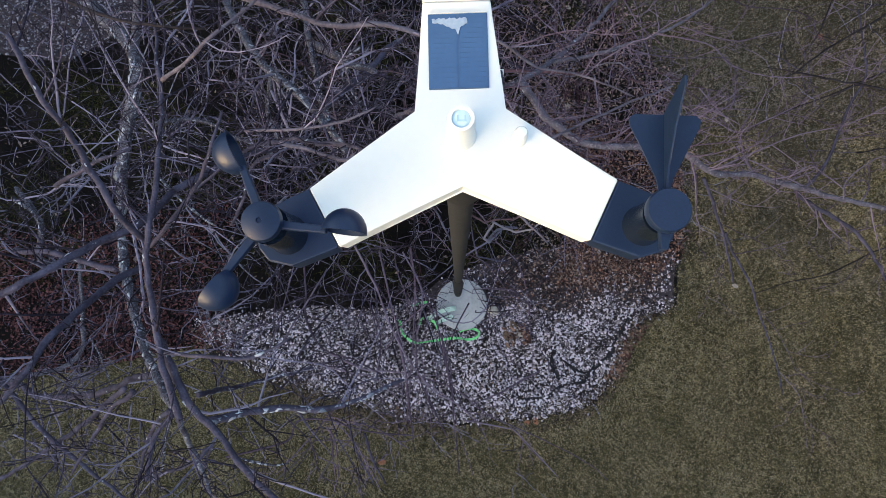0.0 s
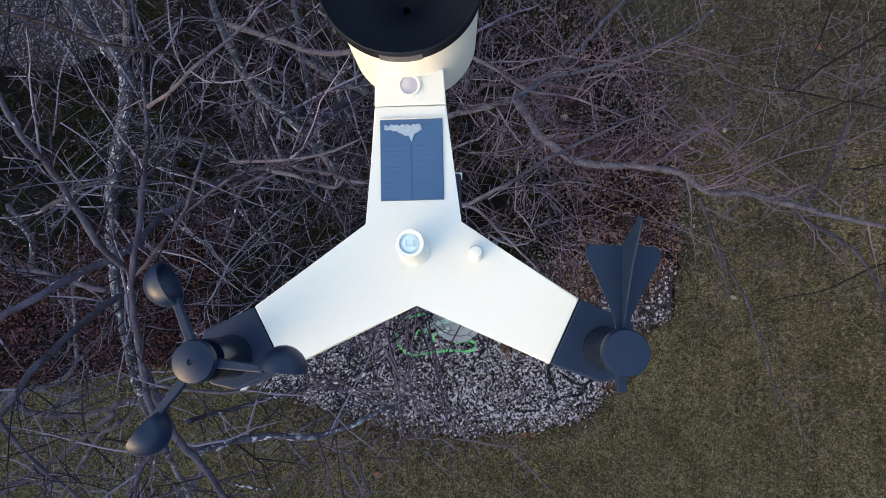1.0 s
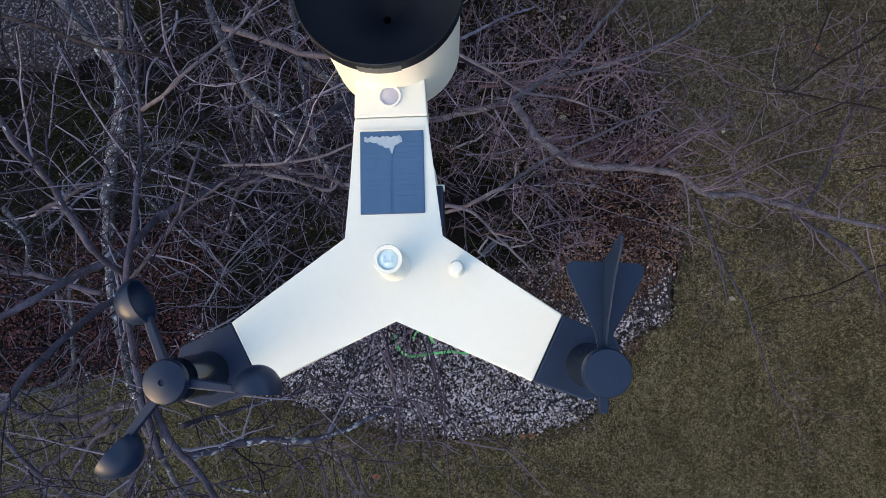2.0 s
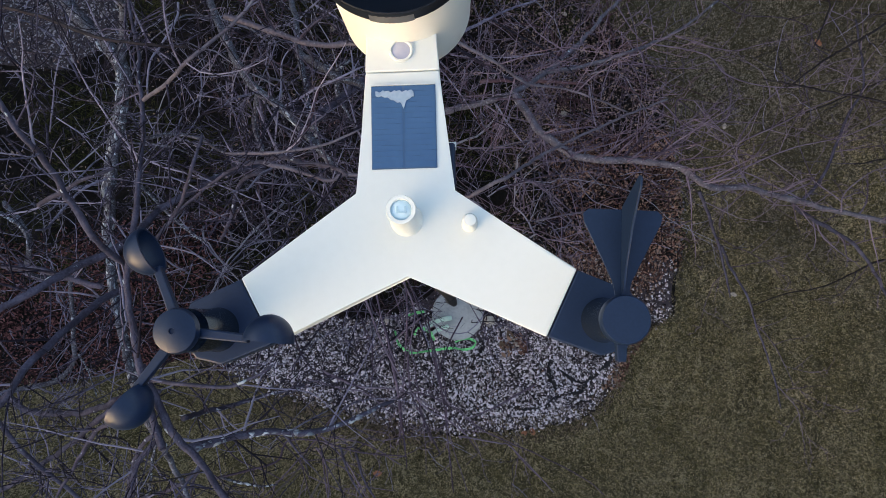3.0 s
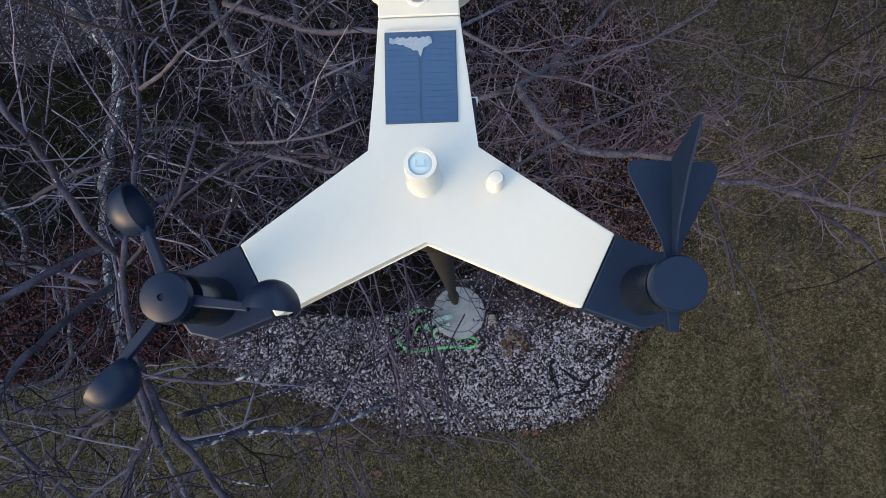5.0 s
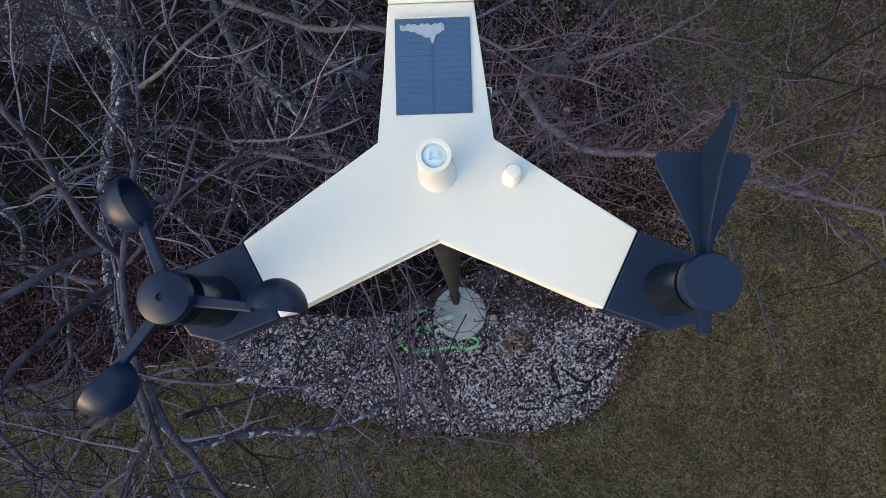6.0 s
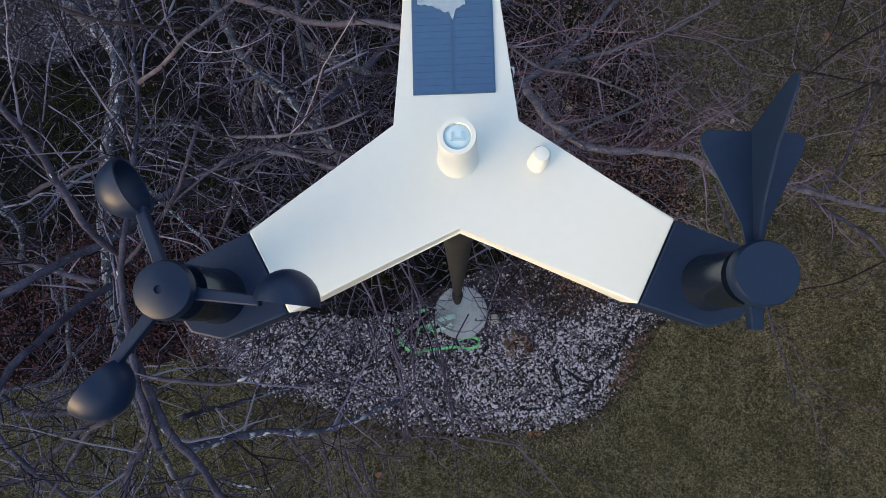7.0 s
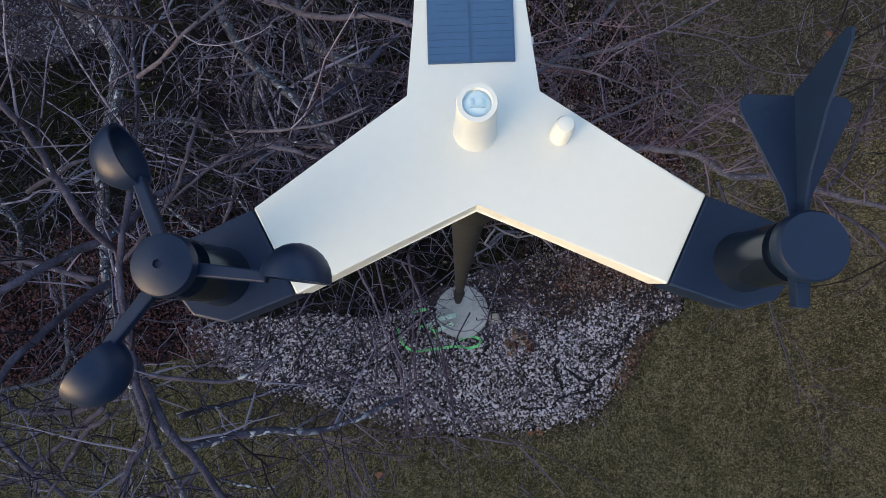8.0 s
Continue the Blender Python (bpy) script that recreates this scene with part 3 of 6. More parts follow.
def build_backdrop():
    """Unseen bare woods added round the garden to block low light, lowest towards sunset."""
    n, verts, faces = 160, [], []
    for k in range(n + 1):
        b = 2 * math.pi * k / n
        r = 17 + 1.5 * noise.noise((k * 0.4, 0, 0))
        h = 10.5 + 2.5 * noise.noise((k * 0.23, 5, 0)) + 1.5 * noise.noise((k * 0.9, 8, 0))
        low = max(0.0, math.cos(b - radians(SUN_TURN))) ** 3
        h = h * (1 - low) + (7.3 + 0.5 * noise.noise((k * 0.9, 8, 0))) * low
        for z, w in ((-0.1, 0), (h, 0), (h * 0.96, 1.2), (-0.1, 1.2)):
            verts.append((math.sin(b) * (r + w), math.cos(b) * (r + w), z))
    for k in range(n):
        for j in range(3):
            faces.append((k * 4 + j, k * 4 + j + 1, (k + 1) * 4 + j + 1, (k + 1) * 4 + j))
    tagged(mesh_object("backdrop", verts, faces, M["woods"]), "unseen dark belt of woods added around the garden to block low light", "backdrop", kind="structure")


build_backdrop()
build_ground()
build_gravel()
build_grass()
build_litter()


# ================= mast, footing and straps =================
def build_footing():
    t = thing("concrete_footing", (0, 0, 0), "round grey concrete footing flush above the gravel", "footing")
    part("pier", lathe([(0.222, -0.2), (0.224, 0.072), (0.219, 0.079), (0.205, 0.0805), (0, 0.081)], seg=64), M["concrete"], t, smooth=True)
    return t


def build_mast():
    t = thing("mast", (-0.03, 0.095, 0.081), "dull steel mast standing on the concrete footing", "mast")
    t.rotation_euler = (math.atan2(0.095, 4.8), math.atan2(0.03, 4.8), 0)
    part("lower_pipe", lathe([(0.0, 0), (0.030, 0), (0.029, 2.1), (0.018, 2.5), (0, 2.5)], seg=24), M["steel"], t, smooth=True)
    part("upper_pipe", lathe([(0.0, 2.4), (0.0170, 2.4), (0.0170, 4.80), (0, 4.80)], seg=24), M["steel"], t, smooth=True)
    return t


def ribbon(ctrl, width, n=60, lean=0.0):
    """A strap of some thickness laid along a path, twisting a little."""
    P = smooth_path(ctrl, n)
    d = np.gradient(P, axis=0)
    d /= np.linalg.norm(d, axis=1)[:, None]
    side = np.cross(d, [0, 0, 1.0])
    side /= np.linalg.norm(side, axis=1)[:, None]
    bm = bmesh.new()
    rows = []
    for i in range(n):
        tw = lean + 0.7 * math.sin(i * 0.31)
        s = Vector(side[i]) * math.cos(tw) + Vector((0, 0, 1)) * math.sin(tw)
        u = s.cross(Vector(d[i])) * 0.0012
        p = Vector(P[i])
        rows.append([bm.verts.new(p + s * width / 2 + u), bm.verts.new(p - s * width / 2 + u), bm.verts.new(p - s * width / 2 - u), bm.verts.new(p + s * width / 2 - u)])
    for A, B in zip(rows, rows[1:]):
        for k in range(4):
            bm.faces.new((A[k], A[(k + 1) % 4], B[(k + 1) % 4], B[k]))
    bm.faces.new(rows[0][::-1])
    bm.faces.new(rows[-1])
    return bm


def build_straps():
    t = thing("ratchet_strap", (0, 0, 0.04), "bright green webbing strap slack on the gravel by the footing", "strap")
    part("webbing", ribbon([(-0.55, -0.12, 0.02), (-0.52, -0.24, 0.02), (-0.42, -0.32, 0.02), (-0.26, -0.31, 0.025), (-0.06, -0.29, 0.02), (0.04, -0.305, 0.03), (0.12, -0.29, 0.03),
                            (0.145, -0.24, 0.04), (0.07, -0.21, 0.03), (-0.03, -0.24, 0.02)], 0.022, 90, 0.4), M["strap"], t)
    part("tail", ribbon([(-0.43, 0.0, 0.02), (-0.36, 0.02, 0.03), (-0.29, 0.03, 0.02)], 0.024, 20, 0.2), M["strap"], t)
    part("loop", ribbon([(-0.38, -0.17, 0.02), (-0.34, -0.11, 0.05), (-0.24, -0.15, 0.05), (-0.21, -0.22, 0.02)], 0.024, 24, 0.3), M["strap"], t)
    t2 = thing("faded_strap", (0, 0, 0.09), "faded mint webbing strap lying over the footing's rim", "strap")
    part("webbing", ribbon([(-0.31, -0.14, -0.01), (-0.25, -0.09, 0.01), (-0.16, -0.05, 0.01), (-0.05, -0.03, 0.008)], 0.044, 24, 0.0), M["strap_pale"], t2)
    part("tail", ribbon([(-0.24, -0.17, -0.02), (-0.17, -0.13, 0.008), (-0.08, -0.10, 0.008)], 0.04, 20, 0.0), M["strap_pale"], t2)


def build_rock(x, y, r, label):
    bm = bmesh.new()
    bmesh.ops.create_icosphere(bm, subdivisions=3, radius=r)
    for v in bm.verts:
        v.co *= 1 + 0.25 * noise.noise(v.co * (1.3 / r) + Vector((x * 5, y * 5, 0)))
        v.co.z *= 0.7
    t = part("stone", bm, M["rock"], None, smooth=True)
    t.location = (x, y, 0.03 + r * 0.5)
    tagged(t, label, "stone")


def build_fabric():
    t = thing("weed_fabric", (0, 0, 0.016), "black weed fabric showing through the thin gravel", "fabric")
    for width, lean, way in ((0.042, 0.15, [(1.46, -0.15), (1.37, -0.27), (1.32, -0.37), (1.26, -0.47), (1.16, -0.55), (1.09, -0.61), (1.06, -0.66)]),
                             (0.028, 0.3, [(1.06, -0.65), (1.03, -0.69), (0.9, -0.71), (0.8, -0.74), (0.72, -0.81), (0.61, -0.82), (0.5, -0.83)]),
                             (0.036, 0.2, [(0.78, -0.42), (0.77, -0.53), (0.8, -0.6), (0.83, -0.67)]),
                             (0.024, 0.3, [(0.87, -0.5), (0.97, -0.58), (1.07, -0.62)])):
        part("fold", ribbon([(x, y, 0.017 + 0.008 * (k % 2)) for k, (x, y) in enumerate(way)], width, 12 * len(way), lean), M["fabric"], t)


build_footing()
build_mast()
build_straps()
build_rock(0.275, -0.065, 0.045, "pale rounded stone against the concrete footing")
build_rock(-0.62, -0.03, 0.03, "pale tan stone on the gravel's edge")
build_fabric()


# ================= weather station =================
TOP = 4.922


def build_station():
    st = thing("weather_station", (0, 0, TOP), "white Y-shaped weather station with black wind sensors, on a mast", "weather station")
    body = [(-0.133, -0.030), (-0.107, -0.082), (0.0, -0.0305), (0.107, -0.082), (0.133, -0.030), (0.038, 0.035), (0.0291, 0.1366), (-0.0320, 0.1366), (-0.039, 0.035)]
    housing = part("housing", slab(body, -0.027, 0.0, 0.0014, 0.98), M["white"], st)
    part("rear_cover", slab([(-0.0320, 0.1371), (0.0291, 0.1371), (0.0272, 0.172), (-0.0310, 0.172)], -0.027, 0.0005, 0.001), M["white"], st)
    win = part("window", lathe([(0, 0.0012), (0.0074, 0.0012), (0.0080, 0.003), (0.0095, 0.003), (0.0102, 0.0), (0.0102, -0.004)], -0.002, 0.154, 32), M["white"], st, "round light sensor window", True)
    part("lens", lathe([(0, 0.0030), (0.002, 0.0029), (0.005, 0.0024), (0.0076, 0.0016)], -0.002, 0.154, 32), M["lens"], win, "milky lavender lens", True)
    # rain collector
    part("collector_body", lathe([(0.0, -0.056), (0.0560, -0.056), (0.0585, -0.053), (0.0600, 0.036), (0.0600, 0.043)], -0.001, 0.2205, 72), M["cream"], st, smooth=True)
    fun = part("funnel", lathe([(0.0600, 0.0435), (0.0645, 0.0445), (0.0656, 0.0585), (0.0648, 0.0593), (0.0635, 0.0560), (0.060, 0.047), (0.030, 0.022), (0.0034, 0.0015), (0.0026, -0.018), (0, -0.018)], -0.003, 0.221, 80), M["funnel"], st, "black rain funnel", True)
    arc = [radians(d) for d in (-106, -101, -96, -91, -86, -81, -76)]
    tab = [(-0.003 + 0.0657 * math.cos(q), 0.221 + 0.0652 * math.sin(q)) for q in arc] + [(-0.003 + 0.0640 * math.cos(q), 0.221 + 0.0622 * math.sin(q)) for q in arc[::-1]]
    part("lock_tab", slab(tab, 0.0440, 0.0545, 0.0004), M["tab"], fun, "grey locking tab")
    # solar panel
    pan = part("solar_panel", slab([(-0.0272, 0.0548), (0.0255, 0.0548), (0.0255, 0.1244), (-0.0272, 0.1244)], -0.004, 0.0012, 0.0005), M["cell_line"], st, "blue glass solar panel")
    for side in (0, 1):
        for k in range(15):
            x0 = -0.0262 if side == 0 else 0.0002
            y0 = 0.0560 + k * 0.00453
            part("cell", slab([(x0, y0), (x0 + 0.0244, y0), (x0 + 0.0244, y0 + 0.00432), (x0, y0 + 0.00432)], 0.0005, 0.00138, 0.0), M["cell"], pan)
    # pale blue-grey patch with a ragged top edge and a narrow point below
    top = [(-0.0235 + k * 0.00155, 0.1194 + 0.0007 * math.sin(k * 2.1) + 0.0005 * math.sin(k * 5.3)) for k in range(21)]
    low = []
    for k in range(31):
        x = 0.0078 - k * 0.00104
        low.append((x, 0.1154 + 0.0004 * math.sin(k * 1.3) - 0.0058 * math.exp(-((x + 0.0035) / 0.0085) ** 2) - 0.0055 * math.exp(-((x + 0.0006) / 0.0014) ** 2)))
    drip = top + low
    part("residue", slab(drip, 0.0012, 0.00225, 0.0), M["residue"], pan, "pale irregular patch on the glass")
    part("rim", slab([(-0.0272, 0.1244), (0.0255, 0.1244), (0.0255, 0.1250), (-0.0272, 0.1250)], -0.004, 0.0022, 0.0), M["white"], pan)
    # bubble level and small nub
    lev = part("bubble_level", lathe([(0.0135, -0.001), (0.0118, 0.008), (0.0112, 0.044), (0.0106, 0.046), (0.0080, 0.046), (0.0074, 0.042)], 0.0, 0.013, 40), M["white"], st, "white bubble level with pale blue vial", True)
    part("vial", lathe([(0.0078, 0.038), (0.0078, 0.043), (0.006, 0.0445), (0, 0.045)], 0.0, 0.013, 32), M["level"], lev, "pale blue vial", True)
    part("mark", slab([(-0.0035, 0.0105), (0.004, 0.0105), (0.004, 0.0118), (-0.0035, 0.0118)], 0.0448, 0.0454, 0.0), M["level_mark"], lev)
    part("mark", slab([(-0.0035, 0.0105), (-0.0022, 0.0105), (-0.0022, 0.0155), (-0.0035, 0.0155)], 0.0448, 0.0455, 0.0), M["level_mark"], lev)
    part("mark", slab([(0.0024, 0.0105), (0.0036, 0.0105), (0.0036, 0.0155), (0.0024, 0.0155)], 0.0448, 0.0455, 0.0), M["level_mark"], lev)
    part("nub", lathe([(0.0065, -0.001), (0.0058, 0.018), (0.0045, 0.0215), (0, 0.0225)], 0.050, 0.008, 28), M["white"], st, smooth=True)
    part("side_box", slab([(0.024, 0.044), (0.0400, 0.044), (0.0400, 0.084), (0.024, 0.084)], -0.075, -0.028, 0.002), M["black"], st, "black side housing under the neck")
    part("clip", slab([(0.034, 0.080), (0.0412, 0.080), (0.0412, 0.085), (0.034, 0.085)], -0.04, -0.03, 0.0006), M["white"], st)
    # mast socket and radiation shield below
    part("socket", lathe([(0.0205, -0.12), (0.026, -0.12), (0.027, -0.028), (0, -0.028)], 0.0, 0.0, 32), M["steel"], st, smooth=True)
    for k in range(5):
        part("shield_plate", lathe([(0.012, -0.034 - k * 0.011), (0.033, -0.036 - k * 0.011), (0.034, -0.0395 - k * 0.011), (0.012, -0.037 - k * 0.011)], 0.0, 0.092, 32), M["white"], st, smooth=True)
    # black end pods
    for s in (-1, 1):
        out = [(0.1335, -0.0302), (0.1500, -0.0380), (0.1740, -0.0480), (0.1795, -0.0660), (0.1770, -0.0810), (0.1680, -0.0925), (0.1480, -0.0975), (0.1075, -0.0822)]
        pod = [(s * x, y) for x, y in out]
        part("end_pod", slab(pod, -0.033, -0.0008, 0.0016, 0.96), M["black"], st, "black plastic end pod")
        part("post", lathe([(0.0178, -0.002), (0.0165, 0.003), (0.0155, 0.052), (0.0, 0.052)], s * 0.1515, -0.070, 40), M["gloss"], st, "glossy black sensor post", smooth=True)
    part("collar", lathe([(0.0, 0.051), (0.0112, 0.051), (0.0105, 0.0575), (0.0105, 0.066), (0, 0.066)], -0.1515, -0.070, 24), M["gloss"], st, smooth=True)
    part("collar", lathe([(0.0, 0.051), (0.0112, 0.051), (0.0105, 0.0575), (0.0105, 0.066), (0, 0.066)], 0.1495, -0.070, 24), M["gloss"], st, smooth=True)
    # wind cups
    cups = part("cup_rotor", lathe([(0.0, 0.0645), (0.0148, 0.0645), (0.0158, 0.0668), (0.0147, 0.0715), (0.009, 0.0745), (0.0022, 0.0752), (0.0018, 0.0738), (0, 0.0738)], -0.1515, -0.070, 40), M["black"], st, "black three-cup wind speed rotor", True)
    for k in range(3):
        ang = radians(-8 + 120 * k)
        m = pose(-0.1515, -0.070, 0.0) @ Matrix.Rotation(ang, 4, 'Z')
        part("cup_arm", moved(slab([(0.012, -0.0035), (0.048, -0.0028), (0.048, 0.0028), (0.012, 0.0035)], 0.058, 0.064, 0.001), m), M["black"], cups)
        R = 0.0175
        prof = [(R * math.cos(q), -R * 1.05 * math.sin(q)) for q in np.linspace(0, 1.5, 8)] + [(0, -R * 1.05)]
        prof = [(0, -R * 0.9)] + [(r * 0.9, z * 0.9) for r, z in prof[-2::-1]] + prof
        cup = lathe(prof, seg=28)
        part("cup", moved(cup, m @ pose(0.061, 0, 0.060) @ Matrix.Rotation(radians(-90), 4, 'X') @ Matrix.Diagonal((1, 1, -1, 1))), M["black"], cups, smooth=True)
    # wind vane
    vane = part("vane", lathe([(0.0, 0.0635), (0.0154, 0.0635), (0.0165, 0.0652), (0.0165, 0.072), (0.0155, 0.0738), (0, 0.0745)], 0.1495, -0.070, 40), M["black"], st, "black wind vane with upright tail fin", True)
    m = pose(0.1495, -0.070, 0.060) @ Matrix.Rotation(radians(-4), 4, 'Z')
    tail = [(-0.0035, 0.010), (0.0035, 0.010), (0.006, 0.026), (0.018, 0.050), (0.0262, 0.066), (0.0272, 0.072), (0.0235, 0.0755), (-0.0235, 0.0755), (-0.0272, 0.072), (-0.0262, 0.066), (-0.018, 0.050), (-0.006, 0.026)]
    part("tail_plate", moved(slab(tail, -0.001, 0.001, 0.0004), m), M["black"], vane)
    fin = [(0.012, 0.0), (0.077, 0.0), (0.090, 0.042), (0.088, 0.046), (0.082, 0.045), (0.060, 0.026), (0.035, 0.011), (0.014, 0.006)]
    part("tail_fin", moved(slab(fin, -0.0007, 0.0007, 0.0003), m @ Matrix(((0, 0, 1, 0), (1, 0, 0, 0), (0, 1, 0, 0), (0, 0, 0, 1)))), M["black"], vane)
    part("pointer", moved(slab([(-0.003, -0.028), (0.003, -0.028), (0.004, -0.012), (-0.004, -0.012)], -0.004, 0.003, 0.0008), m), M["black"], vane)
    return st


build_station()


# ================= trees and shrubs =================
LICHEN_V, LICHEN_F = stone_form()


class Tree:
    """A multi-stemmed bare tree: stems and limbs are parts, the fine shoots one part."""
    def __init__(self, name, base, label, seed, shoot="twig"):
        self.root = thing(name, base, label, "tree" if "tree" in name else "shrub")
        self.base = np.array(base)
        self.shoot_mat = M[shoot]
        self.r = np.random.default_rng(seed)
        self.twigs = Bundle()
        self.crust = Bundle()
        self.count = 0

    def limb(self, name, r0, r1, *ctrl, mat="bark", shoots=4, reach=0.42, sides=10, up=0.35, crust=8, patch=1.0):
        L = sum(np.linalg.norm(np.subtract(a, b)) for a, b in zip(ctrl, ctrl[1:]))
        n = max(8, int(L / 0.022))
        P = smooth_path(ctrl, n)
        w = np.array([noise.noise_vector(Vector(p * 5.0) + Vector((self.count, 0, 0)))[:] for p in P])
        w2 = np.array([noise.noise_vector(Vector(p * 17.0) + Vector((0, self.count, 0)))[:] for p in P])
        P = P + w * min(0.014, 0.8 * r0) + w2 * min(0.006, 0.55 * r0)
        R = np.linspace(r0, r1, n) * (1 + 0.16 * np.array([noise.noise(Vector(p * 22.0)) for p in P]) + 0.10 * np.array([noise.noise(Vector(p * 70.0)) for p in P]))
        R[-1] *= 0.55
        v, f = tube_arrays(P - self.base, R, sides)
        f = f.tolist() + [list(range(sides))[::-1], list(range(len(v) - sides, len(v)))]
        mesh_object(name, v, f, M[mat], self.root)
        self.count += 1
        if mat in ("bark", "bark_lichen", "bark_pale"):
            for _ in range(int(L * crust * (1.9 if mat == "bark_lichen" else 1.0 if mat == "bark_pale" else 0.8 if ctrl[0][0] < -0.5 else 0.0))):
                k = int(self.r.uniform(0.02, 0.98) * (n - 1))
                nv = self.r.standard_normal(3)
                nv[2] = abs(nv[2]) + 0.3
                dd = P[min(k + 1, n - 1)] - P[k - 1]
                dd /= np.linalg.norm(dd) + 1e-9
                nv -= nv.dot(dd) * dd
                nv /= np.linalg.norm(nv)
                bi = np.cross(nv, dd)
                q = min(0.0115, 0.0045 * patch * math.exp(0.6 * self.r.standard_normal())) * (0.5 + min(1.0, R[k] / 0.025))
                v = LICHEN_V * [q * self.r.uniform(0.9, 1.9), q * self.r.uniform(0.45, 0.9), q * 0.13]
                v = v * (1 + 0.42 * self.r.standard_normal((len(v), 1)))
                self.crust.add(P[k] + nv * R[k] * 0.93 + v[:, :1] * dd + v[:, 1:2] * bi + v[:, 2:] * nv - self.base, LICHEN_F)
        for _ in range(shoots):
            k = int(self.r.uniform(0.12, 0.99) * (n - 2))
            d = P[k + 1] - P[k]
            d = d / (np.linalg.norm(d) + 1e-9)
            self.shoot(P[k], d, reach * self.r.uniform(0.55, 1.4), min(0.0055, max(0.0026, R[k] * self.r.uniform(0.2, 0.5))), up)

    def shoot(self, p, along, length, r0, up=0.35, depth=0):
        side = self.r.standard_normal(3)
        side -= side.dot(along) * along
        side /= np.linalg.norm(side) + 1e-9
        d = along * self.r.uniform(0.2, 0.9) + side * self.r.uniform(0.6, 1.0) + np.array([0, 0, up]) * self.r.uniform(0, 1)
        d /= np.linalg.norm(d)
        n = max(4, int(length / 0.045))
        bend = self.r.standard_normal(3) * 0.10
        P = [np.array(p)]
        for i in range(n):
            d = d + bend / n * 2 + self.r.standard_normal(3) * (0.26 if self.r.uniform() < 0.28 else 0.04)
            d /= np.linalg.norm(d)
            q = P[-1] + d * length / n
            if q[2] > 4.25:
                q[2] = 4.25 - self.r.uniform(0, 0.03)
            if np.hypot(q[0] - 0.0, q[1]) < 0.12 and q[2] > 2.2:
                break
            P.append(q)
            if self.r.uniform() < 0.45:
                s = self.r.standard_normal(3) * 0.8 + d * 0.5
                s /= np.linalg.norm(s)
                ln = self.r.uniform(0.012, 0.05)
                v, f = tube_arrays(np.array([q, q + s * ln * 0.6, q + (s + d * 0.3) * ln]) - self.base, [max(0.0014, r0 * 0.45), 0.0013, 0.001], 4)
                self.twigs.add(v, f)
            if depth < 2 and self.r.uniform() < (0.36 if depth == 0 else 0.18):
                self.shoot(q, d, length * self.r.uniform(0.25, 0.6), max(0.0016, r0 * 0.6), up * 0.5, depth + 1)
        if len(P) > 2:
            v, f = tube_arrays(np.array(P) - self.base, np.linspace(r0, max(0.0010, r0 * 0.22), len(P)), 6 if depth == 0 else 4)
            if depth == 0:
                mesh_object("shoot", v, f, self.shoot_mat, self.root)
            else:
                self.twigs.add(v, f)

    def done(self, mat="twig"):
        tagged(self.twigs.make("fine_twig", M[mat], self.root), kind="stuff")
        if self.crust.n:
            tagged(self.crust.make("lichen_crust", M["lichen"], self.root, label="pale grey lichen crust"), kind="stuff")


